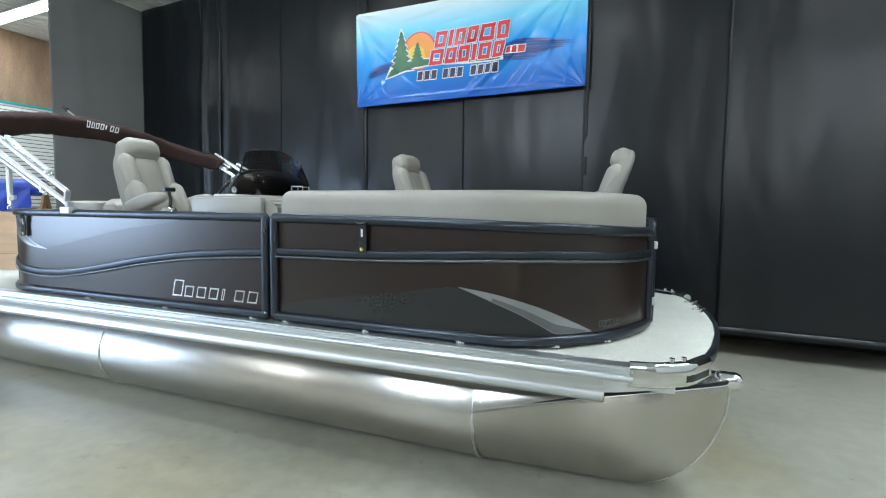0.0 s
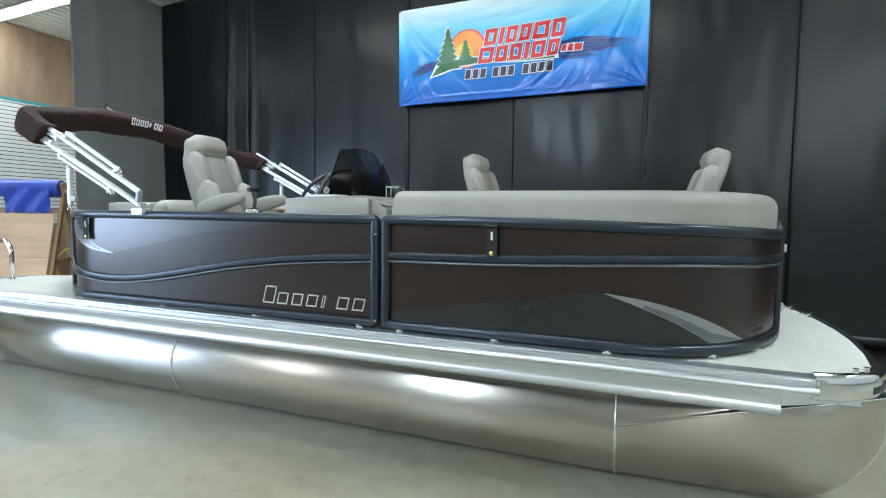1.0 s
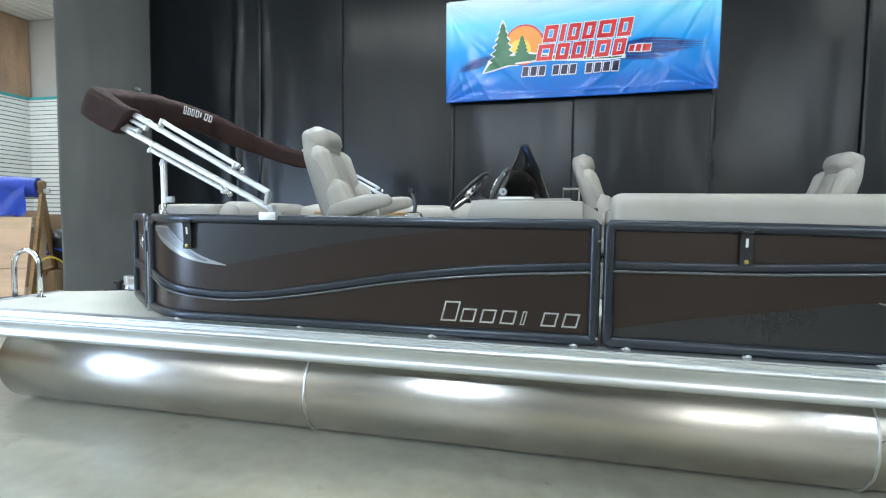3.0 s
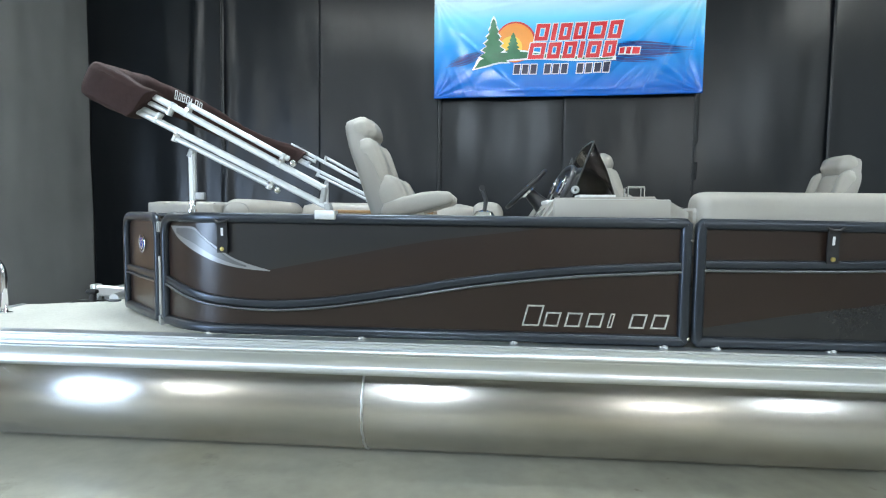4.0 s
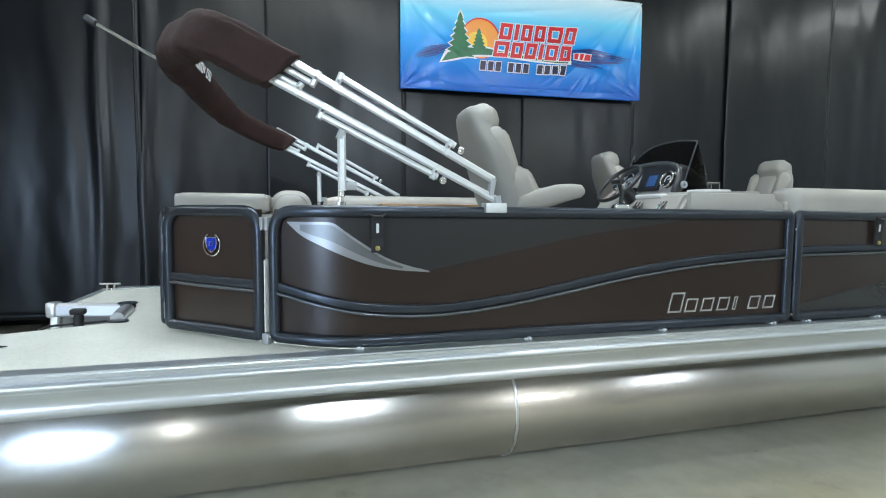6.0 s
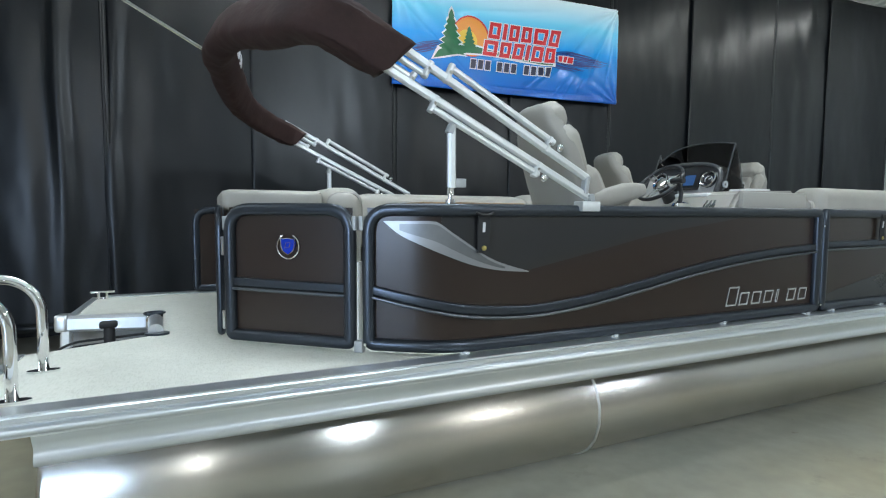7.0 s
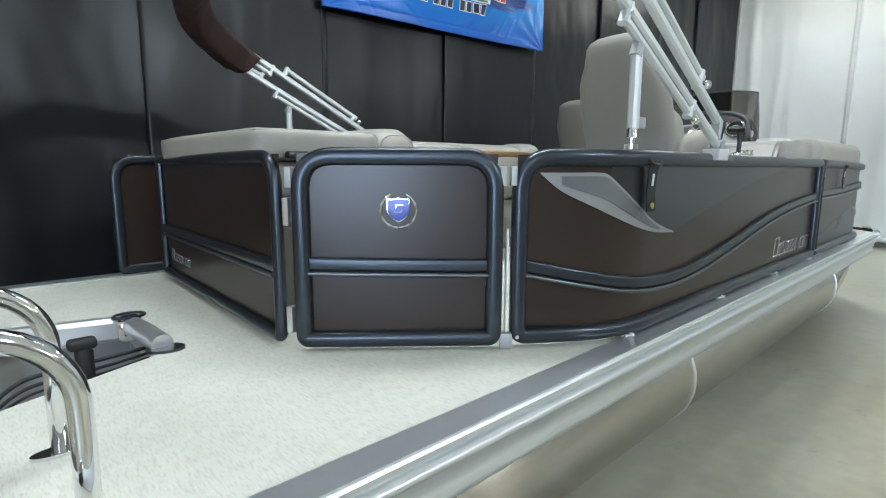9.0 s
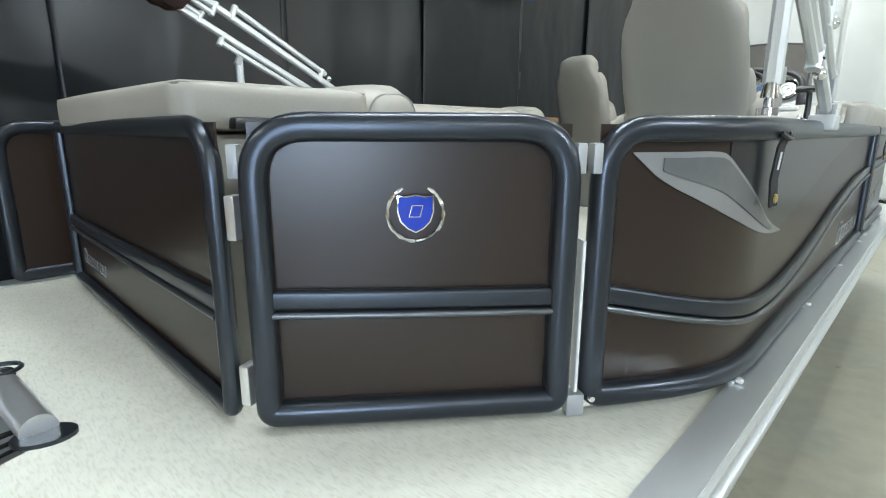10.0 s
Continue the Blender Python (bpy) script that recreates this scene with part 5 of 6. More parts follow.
# ---- folded bimini top ----
bim = thing("bimini_top", (-4.6, MID, RAILTOP), "folded bimini top with maroon-brown boot and satin frame", "bimini top")


def bimini_side(y, d):
    """One side's folded frame; d is +1 when the boat's middle lies towards +y."""
    def P(x, z, o=0.0):
        return Vector((x, y + o * d, z))
    up = (0.4, 0, 0.9)
    lines = (("arm", (-4.070, 1.437), (-5.22, 1.994), 0.032, 0.034, 0.0), ("arm", (-4.080, 1.530), (-5.16, 2.091), 0.032, 0.034, 0.0),
             ("inner_arm", (-4.360, 1.537), (-4.892, 1.792), 0.026, 0.028, 0.0), ("inner_arm", (-4.275, 1.685), (-4.812, 1.967), 0.026, 0.028, 0.0),
             ("inner_arm", (-4.985, 1.908), (-5.22, 2.020), 0.024, 0.026, 0.004), ("inner_arm", (-4.925, 1.926), (-5.20, 2.060), 0.024, 0.026, 0.004))
    for name, a, b, w, h, o in lines:
        bm = bmesh.new()
        bar(bm, P(*a, o), P(*b, o), w, h, up, 0.008)
        part(name, bm, M_SATIN, bim, "satin aluminium square tube")
    for (x, z), l in (((-4.312, 1.676), 0.085), ((-4.815, 1.940), 0.092), ((-4.372, 1.560), 0.080), ((-4.885, 1.808), 0.080), ((-4.985, 1.898), 0.06), ((-4.912, 1.945), 0.08)):
        bm = bmesh.new()
        bar(bm, P(x - 0.016, z - l * 0.40), P(x + 0.016, z + l * 0.40), 0.036, 0.026, (0.9, 0, -0.43), 0.008)
        part("bracket", bm, M_SATIN, bim, "grey slider bracket")
        bm = bmesh.new()
        tube(bm, [P(x, z, -0.018), P(x, z, -0.024)], 0.007, 8)
        part("bolt", bm, M_CHROME, bim)
    for x, z in ((-4.248, 1.662), (-4.335, 1.522)):
        bm = bmesh.new()
        bmesh.ops.create_uvsphere(bm, u_segments=10, v_segments=6, radius=0.018, matrix=Matrix.Translation(P(x, z, -0.01)))
        part("knob", bm, M_CHROME, bim, smooth=180)
    part("foot", bevelled(*[tuple(v) for v in ((-4.128, y - 0.035, RAILTOP - 0.03), (-4.020, y + 0.035, RAILTOP + 0.018))], 0.006), M_SATIN, bim, "white deck mount on the rail")
    bm = bmesh.new()
    bar(bm, P(-4.058, 1.41), P(-4.066, 1.452), 0.05, 0.034, (1, 0, 0), 0.005)
    bar(bm, P(-4.096, 1.455), P(-4.082, 1.535), 0.040, 0.026, (1, 0, 0), 0.005)
    part("foot_clevis", bm, M_BRACKET, bim)
    bm = bmesh.new()
    bar(bm, P(-4.800, 1.465), P(-4.802, 1.715), 0.034, 0.036, (1, 0, 0), 0.009)
    part("brace_post", bm, M_SATIN, bim, "white upright brace post")
    bm = bmesh.new()
    tube(bm, [P(-4.805, 1.400), P(-4.805, 1.415), P(-4.805, 1.417), P(-4.805, 1.435), P(-4.805, 1.437), P(-4.805, 1.468)], [0.022, 0.022, 0.010, 0.010, 0.018, 0.015], 12)
    part("brace_foot", bm, M_CHROME, bim)
    part("latch", bevelled((-4.785, y - 0.012, 1.468), (-4.735, y + 0.012, 1.505), 0.003), M_BRACKET, bim)
    bm = bmesh.new()
    bar(bm, P(-4.812, 1.692), P(-4.796, 1.730), 0.038, 0.034, (1, 0, 0), 0.008)
    part("brace_head", bm, M_BRACKET, bim)


bimini_side(2.515, 1)
bimini_side(mirrored(2.515), -1)
# canvas boot, a sagging sleeve round the folded bows
half = [(-5.055, 2.515, 1.962), (-5.15, 2.515, 2.007), (-5.25, 2.520, 2.056), (-5.330, 2.550, 2.094), (-5.395, 2.64, 2.124), (-5.455, 2.80, 2.152), (-5.535, 3.0, 2.192), (-5.60, 3.20, 2.226), (-5.645, 3.47, 2.250), (-5.66, MID, 2.256)]
line = half + [(-5.622, 4.0, 2.230), (-5.588, 4.2, 2.202), (-5.552, 4.37, 2.165), (-5.49, 4.55, 2.115), (-5.40, 4.68, 2.073), (-5.285, 4.79, 2.035), (-5.18, 4.88, 2.006), (-5.11, 4.93, 1.986), (-5.053, 4.945, 1.962)]
fine = []
for i in range(len(line) - 1):
    p0, p1, p2, p3 = (Vector(line[max(0, min(len(line) - 1, k))]) for k in (i - 1, i, i + 1, i + 2))
    for k in range(10):
        t = k / 10
        fine.append(0.5 * ((2 * p1) + (p2 - p0) * t + (2 * p0 - 5 * p1 + 4 * p2 - p3) * t * t + (3 * p1 - p0 - 3 * p2 + p3) * t ** 3))
fine.append(Vector(line[-1]))
bm = bmesh.new()
rings = []
for i, p in enumerate(fine):
    a, b = fine[max(i - 1, 0)], fine[min(i + 1, len(fine) - 1)]
    t = (b - a).normalized()
    n = Vector((0.43, 0, 0.90))
    n = (n - t * n.dot(t)).normalized()
    v = t.cross(n)
    f = abs(2 * i / (len(fine) - 1) - 1)
    g = i / (len(fine) - 1)
    rw = 0.066 + 0.012 * (1 - f) - 0.014 * max(0.0, (g - 0.5) / 0.5)
    rh = 0.088 + 0.012 * (1 - f) - 0.024 * max(0.0, (g - 0.55) / 0.45)
    ring = []
    for k in range(36):
        q = 2 * math.pi * k / 36
        c, s = math.cos(q), math.sin(q)
        e = 0.72 - 0.30 * f
        wr = 1 + 0.05 * noise.noise((p.x * 5 + c * 1.2, p.y * 5, p.z * 5 + s * 1.2)) + 0.04 * noise.noise((p.x * 16 + c * 0.8, p.y * 16, s * 2.2)) + 0.03 * math.sin(p.y * 31 + p.x * 27 + 2 * q) * noise.noise((i * 0.21, q, 3))
        sag = -0.012 * (0.5 + 0.5 * math.sin(p.y * 9 + 1.0)) if s < -0.3 else 0.0
        slant = Vector((0.90, 0, -0.43)) * (0.045 * s * max(0.0, (f - 0.86) / 0.14))
        # gathers fan out from the sharp bend near the sleeve's mouth
        gather = 0.007 * math.sin(9 * q + 3.0 * math.sin(p.y * 6)) * math.exp(-((f - 0.78) / 0.09) ** 2)
        fold = 0.009 * abs(noise.noise((p.x * 9 + s * 1.6, p.y * 9 + c, p.z * 9 - s))) ** 0.5 + 0.004 * abs(noise.noise((p.x * 30 + s * 3, p.y * 30, p.z * 30)))
        ring.append(p + slant + v * (rw * wr * math.copysign(abs(c) ** e, c)) + n * ((rh * wr + fold) * math.copysign(abs(s) ** e, s) + sag + gather))
    rings.append(ring)
ring_loft(bm, rings)
boot = part("boot", bm, M_CANVAS, bim, "maroon-brown canvas boot with wrinkles", smooth=180)
# the printed word on the boot's front, as plain slanted blocks that lie on the cloth
FRONT = 36 * 28 / 360


def on_boot(y, d, lift):
    """A point just off the boot's front: y across the boat, d up along the cloth."""
    mids = range(len(fine) // 4, 3 * len(fine) // 4)
    i = max(j for j in mids if fine[j].y <= y)
    f = (y - fine[i].y) / (fine[i + 1].y - fine[i].y)
    k = FRONT + d / 0.0165
    a, w = int(k), k - int(k)
    q = rings[i][a].lerp(rings[i][a + 1], w).lerp(rings[i + 1][a].lerp(rings[i + 1][a + 1], w), f)
    c = fine[i].lerp(fine[i + 1], f)
    return q + (q - c).normalized() * lift


for k in range(7):
    y = 3.636 + k * 0.050
    h = 0.046 if k == 0 else 0.032
    w = 0.014 if k == 4 else 0.036
    for u0, u1, d0, d1 in ((0, w, -0.030, -0.021), (0, w, h - 0.009, h), (0, 0.009, -0.021, h - 0.009), (w - 0.009, w, -0.021, h - 0.009)):
        if u1 <= u0 or (k == 4 and (u0, u1) == (0, w)):
            continue
        bm = bmesh.new()
        ring_loft(bm, [[on_boot(y + u + 0.12 * d, d, o) for u, d in ((u0, d0), (u1, d0), (u1, d1), (u0, d1))] for o in (0.004, 0.006)])
        part("print_block", bm, M_BAGTXT, boot, "white printed block", smooth=None)
lamp = thing("stern_light_pole", (-5.6, 3.8, 2.2), "slim chrome stern light pole with a small lamp head", "light pole")
bm = bmesh.new()
tube(bm, [(-5.62, 3.79, 2.20), (-6.15, 3.80, 2.492)], 0.010, 10)
part("pole", bm, M_CHROME, lamp)
bm = bmesh.new()
tube(bm, [(-6.14, 3.80, 2.486), (-6.15, 3.80, 2.492), (-6.20, 3.80, 2.519), (-6.205, 3.80, 2.522)], [0.012, 0.024, 0.024, 0.01], 12)
part("lamp_head", bm, M_BLACKP, lamp)

# ---- stern deck fittings ----
hand = thing("boarding_handrail", (-6.345, 2.60, DECK), "polished steel boarding handrail hoop on the deck", "handrail", "handrails")
bm = bmesh.new()
tube(bm, [(-6.345, 2.60, DECK), (-6.343, 2.60, 0.90), (-6.343, 2.60, 0.965)] + [(-6.468 + 0.125 * math.cos(a), 2.60, 0.968 + 0.13 * math.sin(a)) for a in (radians(q) for q in range(8, 173, 9))] + [(-6.593, 2.60, 0.95), (-6.598, 2.60, 0.80), (-6.60, 2.60, 0.55)], 0.0185, 16)
part("hoop", bm, M_CHROME, hand, smooth=180)
part("flange", outline_plate([(0.055 * math.cos(a) * (1.0), 0.024 * math.sin(a)) for a in (2 * math.pi * k / 20 for k in range(20))], pose(-6.345, 2.60, DECK), 0.008), M_CHROME, hand)
copy_thing(hand, pose(-6.345, 2.965, DECK))
lad = thing("boarding_ladder", (-6.6, 2.82, 0.5), "black folding boarding ladder at the stern", "ladder")
part("step", bevelled((-6.70, 2.62, 0.690), (-6.530, 3.06, 0.722), 0.008), M_BLACKP, lad, "black plastic tread")
bm = bmesh.new()
for y in (2.70, 2.82, 2.94):
    for x in (-6.66, -6.58):
        tube(bm, [(x, y, 0.720), (x, y, 0.726)], 0.008, 8)
part("screw", bm, M_CHROME, lad)
bm = bmesh.new()
tube(bm, [(-6.60, 2.60, 0.70), (-6.60, 3.07, 0.70)], 0.016, 10)
part("crossbar", bm, M_BLACKP, lad)
stow = thing("stern_buckle", (-6.44, 2.50, 0.745), "black rubber latch with a cable at the stern corner", "latch")
bm = bmesh.new()
rbox(bm, (-6.44, 2.555, 0.760), (0.034, 0.075, 0.030), 0.012, 4, Matrix.Rotation(radians(20), 4, 'Z'))
part("body", bm, M_RUBBER, stow)
bm = bmesh.new()
tube(bm, smooth_path([(-6.45, 2.53, 0.765), (-6.50, 2.45, 0.76), (-6.46, 2.40, 0.68), (-6.38, 2.405, 0.665)], 0.05, 6), 0.006, 8)
part("cable", bm, M_RUBBER, stow)

guard = thing("motor_guard", (-6.2, 3.85, DECK), "polished aluminium tube guard along the motor well", "motor bracket")
bm = bmesh.new()
bar(bm, (-6.46, 3.952, 0.736), (-6.07, 3.842, 0.740), 0.060, 0.090, (0, 0, 1), 0.016)
part("cross_tube", bm, M_POLISH, guard, "polished aluminium tube")
bm = bmesh.new()
rbox(bm, (-6.035, 3.828, 0.738), (0.085, 0.085, 0.096), 0.028, 5, Matrix.Rotation(radians(-16), 4, 'Z'))
elbow = part("elbow", bm, M_CHROME, guard, "chrome elbow casting", smooth=180)
bm = bmesh.new()
tube(bm, [(-6.035 + 0.052 * math.cos(a), 3.828 + 0.040 * math.sin(a), 0.786) for a in (2 * math.pi * k / 20 for k in range(20))], 0.006, 6, closed=True)
part("rim", bm, M_RAIL, elbow, "dark upper rim")
bm = bmesh.new()
tube(bm, [(-6.030, 3.81, 0.748), (-6.018, 3.66, 0.754), (-6.004, 3.515, 0.746)], [0.038, 0.036, 0.036], 16)
part("leg", bm, M_POLISH, guard, smooth=60)
part("flange", outline_plate([(0.060 * math.cos(a), 0.042 * math.sin(a)) for a in (2 * math.pi * k / 20 for k in range(20))], pose(-5.998, 3.505, DECK, 0, 0, -20), 0.010), M_RAIL, guard, "dark oval flange")
bm = bmesh.new()
rbox(bm, (-6.488, 3.960, 0.740), (0.070, 0.076, 0.098), 0.016, 4, Matrix.Rotation(radians(-16), 4, 'Z'))
part("end_cap", bm, M_POLISH, guard)
bm = bmesh.new()
bar(bm, (-6.475, 3.955, 0.69), (-6.475, 3.90, 0.48), 0.06, 0.05, (1, 0, 0), 0.01)
part("stern_leg", bm, M_SATIN, guard)
rig = thing("rigging_cables", (-6.2, 3.6, 0.7), "black rigging cables with a capped post in the motor well", "cables")
bm = bmesh.new()
tube(bm, [(-6.215, 3.57, 0.56), (-6.215, 3.57, 0.76), (-6.218, 3.57, 0.775)], [0.024, 0.026, 0.020], 12)
rbox(bm, (-6.218, 3.57, 0.786), (0.080, 0.052, 0.036), 0.014, 4)
part("post", bm, M_RUBBER, rig)
for k, (z, o) in enumerate(((0.722, 0.0), (0.705, -0.03), (0.69, -0.05))):
    bm = bmesh.new()
    tube(bm, smooth_path([(-6.03, 3.60 + o * 0.3, z), (-6.18, 3.60 + o, z - 0.01), (-6.38, 3.58 + o, z - 0.015), (-6.46, 3.52 + o, z - 0.06), (-6.40, 3.47, 0.60)], 0.10, 6), 0.0065 - 0.001 * k, 8)
    part("cable", bm, M_RUBBER, rig, smooth=180)
bm = bmesh.new()
box(bm, (-6.49, 3.30, 0.42), (-6.0, 4.05, 0.45))
box(bm, (-5.998, 3.46, 0.44), (-5.990, 4.05, 0.688))
box(bm, (-6.49, 4.052, 0.44), (-5.99, 4.060, 0.688))
part("well_liner", bm, M_WALL, boat, "beige motor well liner")
cle = thing("mooring_cleat", (-6.44, 4.86, DECK), "small chrome mooring cleat on the deck edge", "cleat")
bm = bmesh.new()
tube(bm, [(-6.52, 4.86, 0.785), (-6.37, 4.86, 0.785)], 0.009, 8)
for x in (-6.47, -6.42):
    tube(bm, [(x, 4.86, DECK), (x, 4.86, 0.785)], 0.009, 8)
part("horn", bm, M_CHROME, cle)

# ---- banner on the back wall ----
BU0, BU1, BZ0, BZ1 = -1.335, 1.700, 2.80, 4.005


CREASES = (
    (2.07, 0.41, 40, 0.055, 0.030), (1.80, 0.68, 24, 0.040, 0.018), (2.79, 0.75, 65, 0.030, 0.018), (1.47, 0.98, 7, 0.030, 0.010), (2.35, 0.62, 47, 0.018, 0.009),
    (2.17, 0.15, 50, 0.016, 0.008), (2.30, 0.16, 56, 0.015, 0.007), (2.45, 0.18, 62, 0.016, 0.007), (2.86, 0.30, 78, 0.018, 0.007), (1.52, 0.075, 0, 0.014, 0.006),
    (0.20, 0.22, -74, 0.016, 0.008), (0.32, 0.16, -66, 0.015, 0.008), (0.48, 0.14, -58, 0.016, 0.007), (0.62, 0.45, -42, 0.022, 0.008), (1.00, 1.08, 9, 0.022, 0.008))


def ban(u, z, out=0.0):
    """A point on the hanging banner, with its slack creases; u from its own left edge."""
    w = 0.014 * math.sin(u * 2.6 + z * 1.2)
    for k, (cu, cz, ang, wid, amp) in enumerate(CREASES):
        a = radians(ang)
        q = ((u - cu) * math.sin(a) - (z - cz) * math.cos(a)) / wid
        along = ((u - cu) * math.cos(a) + (z - cz) * math.sin(a)) / (1.4 if ang == 0 else 0.16 if cz < 0.25 else 0.55)
        w += amp * math.exp(-q * q) * math.exp(-along * along)
    for cu, cz, k in ((0, 1.2, 1), (3.03, 1.2, -1), (3.03, 0, -1), (0, 0, 1)):
        du, dz = (u - cu) * k, (z - cz)
        rr = math.hypot(du, dz)
        if rr > 0.01:
            w += (0.013 if cz else 0.009) * math.exp(-rr * 1.2) * math.sin(math.atan2(dz, du) * 15 + 0.8 * rr)
    return on_wall(BU0 + u, BZ0 + z, 0.14 + w + out)


banner = thing("banner", on_wall((BU0 + BU1) / 2, BZ0, 0.1), "glossy blue vinyl banner with red word blocks and pine trees", "banner")
bm = bmesh.new()
grid = [[bm.verts.new(ban(3.035 * i / 240, 1.205 * j / 96)) for j in range(97)] for i in range(241)]
for i in range(240):
    for j in range(96):
        bm.faces.new((grid[i][j], grid[i + 1][j], grid[i + 1][j + 1], grid[i][j + 1]))
ext = bmesh.ops.extrude_face_region(bm, geom=bm.faces[:])
bmesh.ops.translate(bm, vec=on_wall(0, 0, 0) - on_wall(0, 0, 0.003), verts=[e for e in ext["geom"] if isinstance(e, bmesh.types.BMVert)])
sheet = part("sheet", bm, M_BANNER, banner, smooth=180)


def printed(name, pts, material, out, label=""):
    """A print on the banner from an outline in banner metres, following its creases."""
    bm = bmesh.new()
    bm.faces.new([bm.verts.new((u, z, 0)) for u, z in pts])
    bmesh.ops.triangulate(bm, faces=bm.faces[:])
    for _ in range(6):
        bmesh.ops.subdivide_edges(bm, edges=[e for e in bm.edges if e.calc_length() > 0.03], cuts=1)
        bmesh.ops.triangulate(bm, faces=[f for f in bm.faces if len(f.verts) > 3])
    for v in bm.verts:
        v.co = ban(v.co.x, v.co.y, out)
    return part(name, bm, material, sheet, label, smooth=180)


def brush(u0, u1, zc, h, seed, count):
    """A dry brush stroke: many thin bristle streaks that start and stop unevenly."""
    rnd = random.Random(seed)
    streaks = []
    for c in range(count):
        v = (c + 0.5) / count * 2 - 1
        reach = 1 - 0.55 * v * v
        a = 0.5 - reach * rnd.uniform(0.36, 0.5)
        b = 0.5 + reach * rnd.uniform(0.34, 0.5)
        thick = 2.0 * h / count * rnd.uniform(0.30, 0.62)
        mid = [(a + (b - a) * k / 10) for k in range(11)]
        wob = rnd.uniform(0, 6)
        line = [(u0 + (u1 - u0) * f, zc(f) + h * v * (1 - 0.25 * abs(2 * f - 1)) + 0.004 * math.sin(7 * f + wob), thick * math.sin(math.pi * (0.06 + 0.88 * k / 10))) for k, f in enumerate(mid)]
        streaks.append([(u, z + w) for u, z, w in line] + [(u, z - w) for u, z, w in line[::-1]])
    return streaks


for streak in brush(0.10, 0.66, lambda f: 0.36 + 0.17 * f, 0.060, 1, 9) + brush(1.85, 2.95, lambda f: 0.53 - 0.05 * f, 0.085, 2, 13) + brush(1.75, 2.62, lambda f: 0.44 - 0.07 * f, 0.040, 3, 6):
    printed("brush_streak", streak, M_NAVY, 0.003, "navy brush streak")
for r, m_, o, du in ((0.235, M_RED, 0.0036, 0.0), (0.222, M_ORANGE, 0.0052, -0.006), (0.130, M_YELLOWINK, 0.0066, -0.05)):
    printed("sun_disc", [(0.955 + du + r * math.cos(a), 0.63 + du * 1.2 + r * math.sin(a)) for a in (2 * math.pi * k / 28 for k in range(28))], m_, o, "orange sun disc")


def pine(u, z, h, w):
    left, right = [], []
    n = 7
    for k in range(n):
        f = k / n
        ww = w * (1 - f) * 0.5 + 0.01
        left += [(u - ww, z + h * f), (u - ww * 0.55, z + h * (f + 0.6 / n))]
        right += [(u + ww, z + h * f), (u + ww * 0.55, z + h * (f + 0.6 / n))]
    return left + [(u, z + h)] + right[::-1]


printed("hill_outline", [(0.455, 0.315), (0.60, 0.34), (0.9, 0.41), (1.2, 0.428), (1.6, 0.40), (2.09, 0.385), (2.09, 0.43), (1.6, 0.472), (1.25, 0.51), (1.0, 0.54), (0.7, 0.52), (0.52, 0.45)], M_WHITEINK, 0.0080, "white outline")
printed("hill", [(0.48, 0.33), (0.60, 0.36), (0.9, 0.43), (1.2, 0.45), (1.6, 0.42), (2.05, 0.40), (2.05, 0.415), (1.6, 0.455), (1.25, 0.49), (1.0, 0.52), (0.7, 0.50), (0.55, 0.43)], M_GREEN, 0.0104, "green hill")
printed("tree_outline", pine(0.70, 0.385, 0.55, 0.40), M_WHITEINK, 0.0088, "white outline")
printed("pine_tree", pine(0.70, 0.40, 0.50, 0.34), M_GREEN, 0.0118, "green pine tree")
printed("pine_tree", pine(0.93, 0.44, 0.30, 0.22), M_GREEN, 0.0118, "green pine tree")


def word_blocks(u0, z0, h, widths, gap, material, lean=0.18, stroke=0.0):
    """A word as plain slanted blocks; with a stroke they are hollow frames of that width."""
    u = u0
    for w in widths:
        def q(a, b, c, d, e):
            return [(u + a + lean * c - e, z0 + c - e), (u + b + lean * c + e, z0 + c - e), (u + b + lean * d + e, z0 + d + e), (u + a + lean * d - e, z0 + d + e)]
        bars = [(0, w, 0, h)]
        if stroke and w > 2.4 * stroke:
            bars = [(0, w, 0, stroke), (0, w, h - stroke, h), (0, stroke, stroke, h - stroke), (w - stroke, w, stroke, h - stroke)]
        for k, (a, b, c, d) in enumerate(bars):
            printed("word_outline", q(a, b, c, d, 0.010), M_WHITEINK, 0.0128 + 0.0002 * k, "white outline block")
            printed("word_block", q(a, b, c, d, 0.0), material, 0.0150 + 0.0002 * k, "plain word block")
        u += w + gap


word_blocks(1.17, 0.635, 0.190, (0.15, 0.05, 0.13, 0.13, 0.18, 0.14), 0.036, M_RED, stroke=0.045)
word_blocks(1.10, 0.430, 0.180, (0.18, 0.14, 0.14, 0.05, 0.15, 0.13), 0.036, M_RED, stroke=0.045)
word_blocks(2.12, 0.452, 0.07, (0.05, 0.05, 0.08), 0.02, M_RED)
for u0, n in ((0.94, 3), (1.29, 3), (1.66, 4)):
    word_blocks(u0, 0.262, 0.105, (0.066,) * n, 0.030, M_BLACKINK, 0.12)
bm = bmesh.new()
for u in (0.03, 3.0):
    p = ban(u, 1.19)
    tube(bm, [p, p + Vector((0, 0.02, CEIL - p.z))], 0.004, 6)
part("cord", bm, M_BLACKP, banner, "thin hanging cord")

# ---- storage corner behind the stern ----
RM = pose(-9.35, 4.86, 0, 0, 0, 30)
rack = thing("roll_rack", (-9.30, 5.0, 0), "wooden A-frame rack with a plywood face", "rack")


def rk(u, v, z):
    return RM @ Vector((0.80 * u + 0.02, v, z))


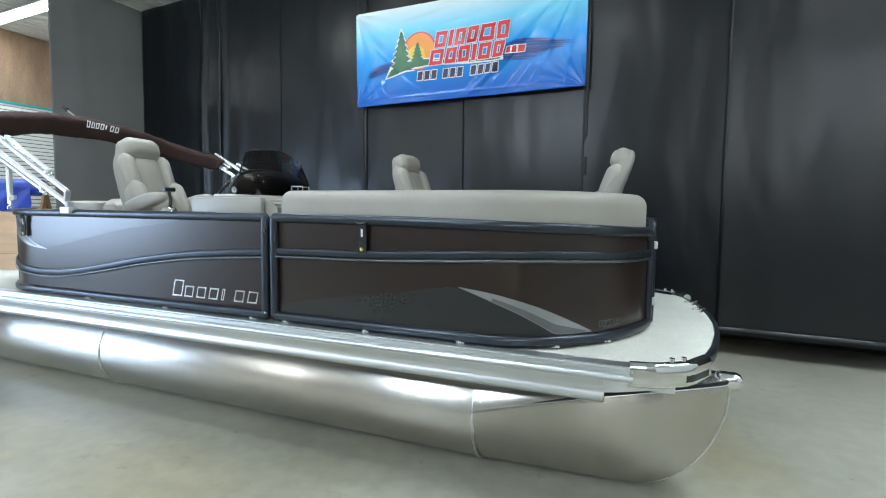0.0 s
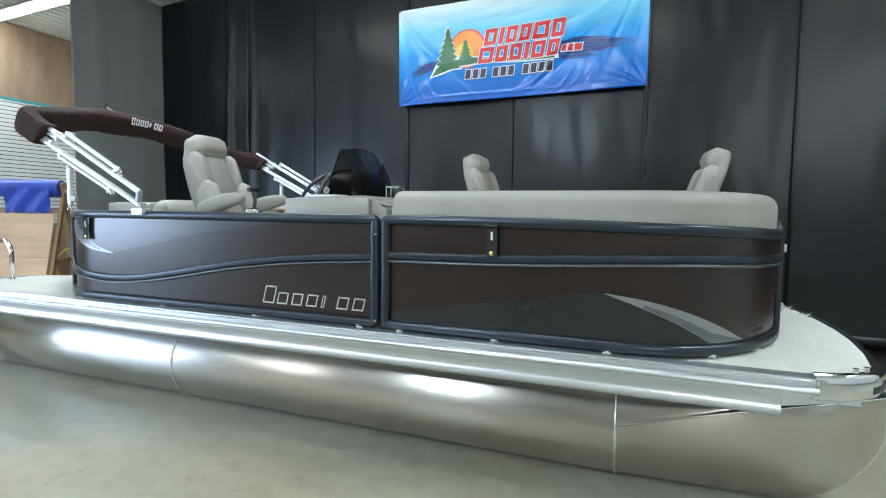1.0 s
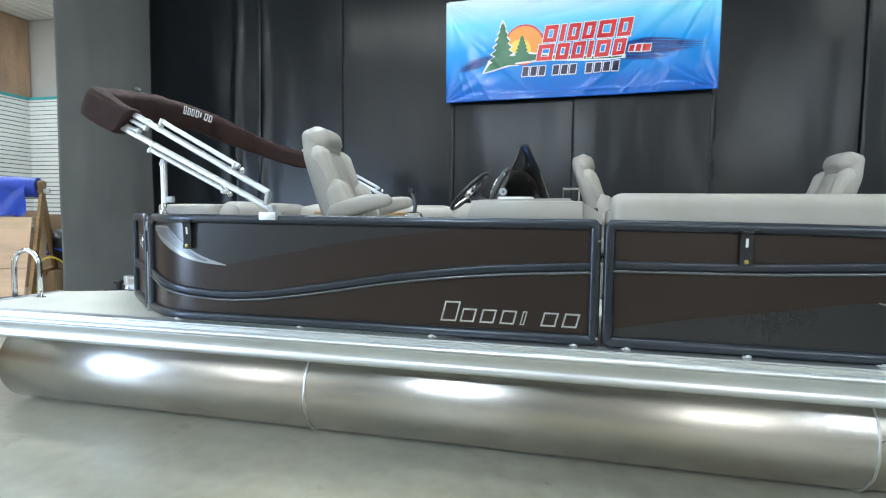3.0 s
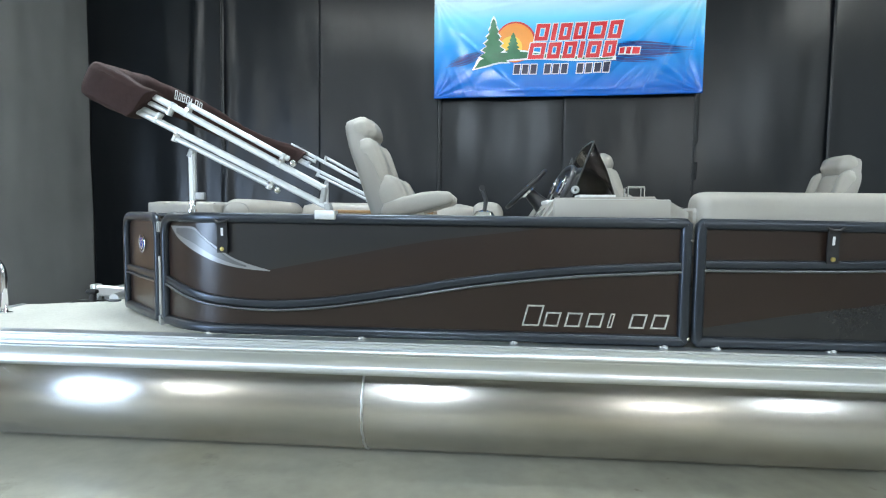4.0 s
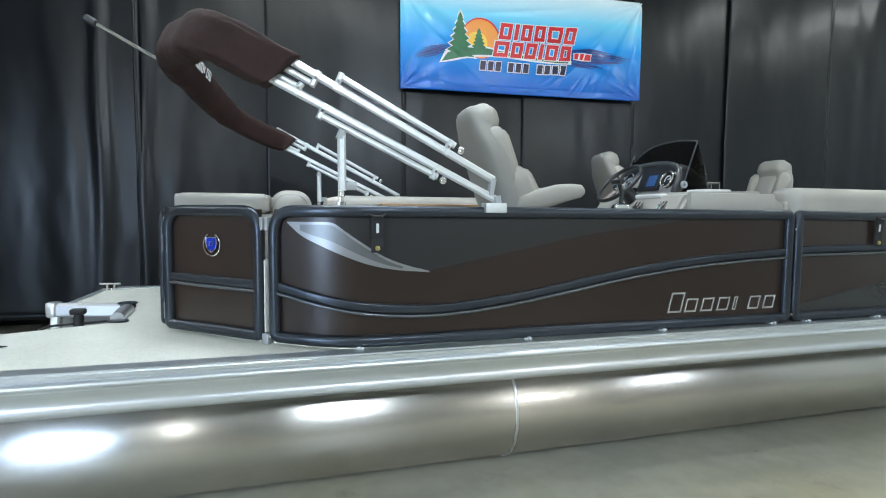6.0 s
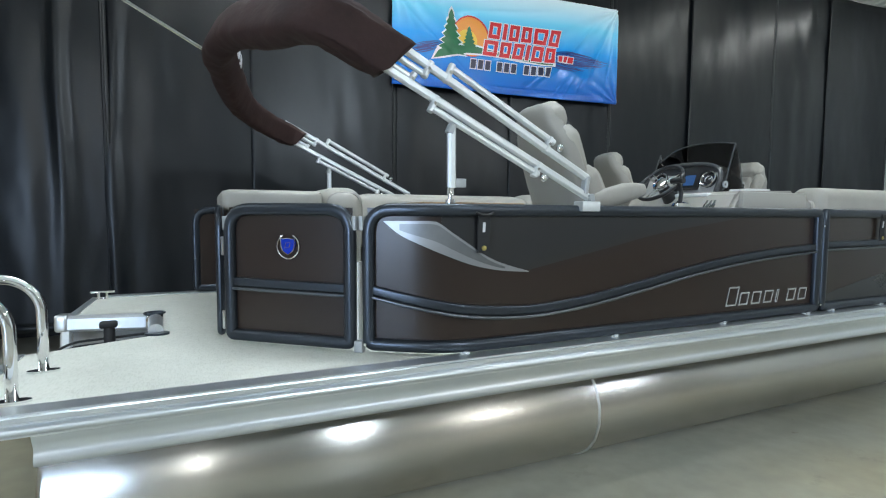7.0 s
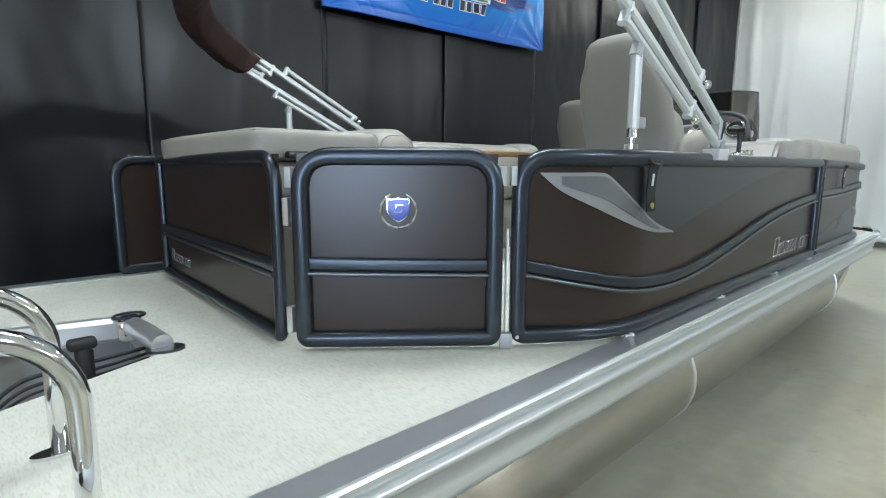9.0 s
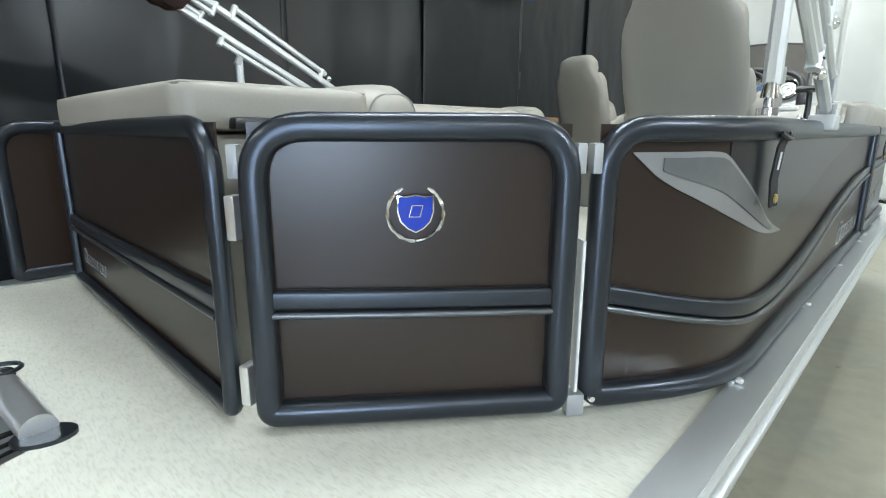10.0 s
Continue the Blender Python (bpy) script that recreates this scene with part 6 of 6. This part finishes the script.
for z0, z1, v0, v1 in ((0.10, 0.70, -0.55, -0.365), (0.705, 1.32, -0.363, -0.175)):
    bm = bmesh.new()
    ring_loft(bm, [[rk(u, v - 0.018 * k, z) for u, v, z in ((-0.66, v0, z0), (0.56, v0, z0), (0.56, v1, z1), (-0.66, v1, z1))] for k in (0, 1)])
    part("face_board", bm, M_PLY, rack, "pale plywood face board", smooth=None)
for u in (-0.60, 0.615):
    for v in (-0.53, 0.53):
        bm = bmesh.new()
        bar(bm, rk(u, v, 0), rk(u, -v * 0.10, 1.78), 0.085, 0.04, RM.to_3x3() @ Vector((1, 0, 0)))
        part("leg", bm, M_WOOD, rack, "stained timber leg")
    bm = bmesh.new()
    bar(bm, rk(u, -0.30, 0.62), rk(u, 0.30, 0.62), 0.04, 0.08)
    part("stretcher", bm, M_WOOD, rack)
bm = bmesh.new()
tube(bm, [rk(-0.70, 0, 1.66), rk(0.72, 0, 1.66)], 0.03, 12)
part("rod", bm, M_SATIN, rack)
bm = bmesh.new()
bar(bm, rk(-0.6, 0.02, 1.36), rk(0.6, 0.02, 1.36), 0.04, 0.07)
part("rail", bm, M_PLY, rack)
roll = thing("tarp_roll", rk(0, 0, 1.7), "shiny blue tarp roll on the rack's rod", "tarp roll")
bm = bmesh.new()
n = 26
ring_loft(bm, [[rk(u, 0.13 * (1 + 0.03 * math.sin(3 * a + u * 9)) * math.cos(a), 1.70 + 0.13 * (1 + 0.03 * math.sin(3 * a + u * 9)) * math.sin(a)) for a in (2 * math.pi * k / n for k in range(n))] for u in (-0.56, -0.3, 0, 0.3, 0.57)])
part("roll", bm, M_BLUE, roll, smooth=60)
bm = bmesh.new()
grid = [[bm.verts.new(rk(-0.30 + 0.75 * i / 12, -0.135 - 0.02 * math.sin(i * 1.1 + j), 1.70 - 0.36 * j / 6 - 0.01 * math.sin(i * 2))) for j in range(7)] for i in range(13)]
for i in range(12):
    for j in range(6):
        bm.faces.new((grid[i][j], grid[i + 1][j], grid[i + 1][j + 1], grid[i][j + 1]))
part("loose_end", bm, M_BLUE, roll, smooth=180)
crate = thing("cardboard_box", (-8.95, 5.9, 0), "open brown cardboard box with odds and ends", "box")
part("carton", bevelled((-9.6, 5.55, 0.0), (-8.95, 6.3, 1.15), 0.01), M_CARD, crate)
part("flap", bevelled((-9.55, 5.50, 1.12), (-9.0, 5.56, 1.36), 0.004), M_CARD, crate)
bag = thing("duffel_bag", (-9.1, 5.62, 0.7), "dark rumpled bag with blue straps on a box", "bag")
bm = bmesh.new()
rbox(bm, (-9.02, 5.48, 0.95), (0.35, 0.28, 0.36), 0.12, 6, Matrix.Rotation(radians(20), 4, 'Y'), 0.03)
part("body", bm, M_BLACKP, bag, smooth=180)
bm = bmesh.new()
tube(bm, [(-9.15, 5.36, 0.82), (-9.0, 5.32, 0.92), (-8.88, 5.36, 0.88)], 0.02, 8)
part("strap", bm, M_BLUE, bag)
prop = thing("low_crate", (-8.95, 5.3, 0), "brown low crate on the floor", "box")
part("carton", bevelled((-9.2, 5.15, 0), (-8.8, 5.5, 0.62), 0.008), M_CARD, prop)
hose = thing("yellow_hoop", (-8.75, 5.1, 0.6), "yellow hose loop leaning against the crate", "hose")
bm = bmesh.new()
tube(bm, [(-8.78 + 0.10 * math.cos(a), 5.09 + 0.15 * math.cos(a), 0.55 + 0.26 * math.sin(a)) for a in (2 * math.pi * k / 30 for k in range(30))], 0.012, 8, closed=True)
part("loop", bm, M_YELLOW, hose, smooth=180)
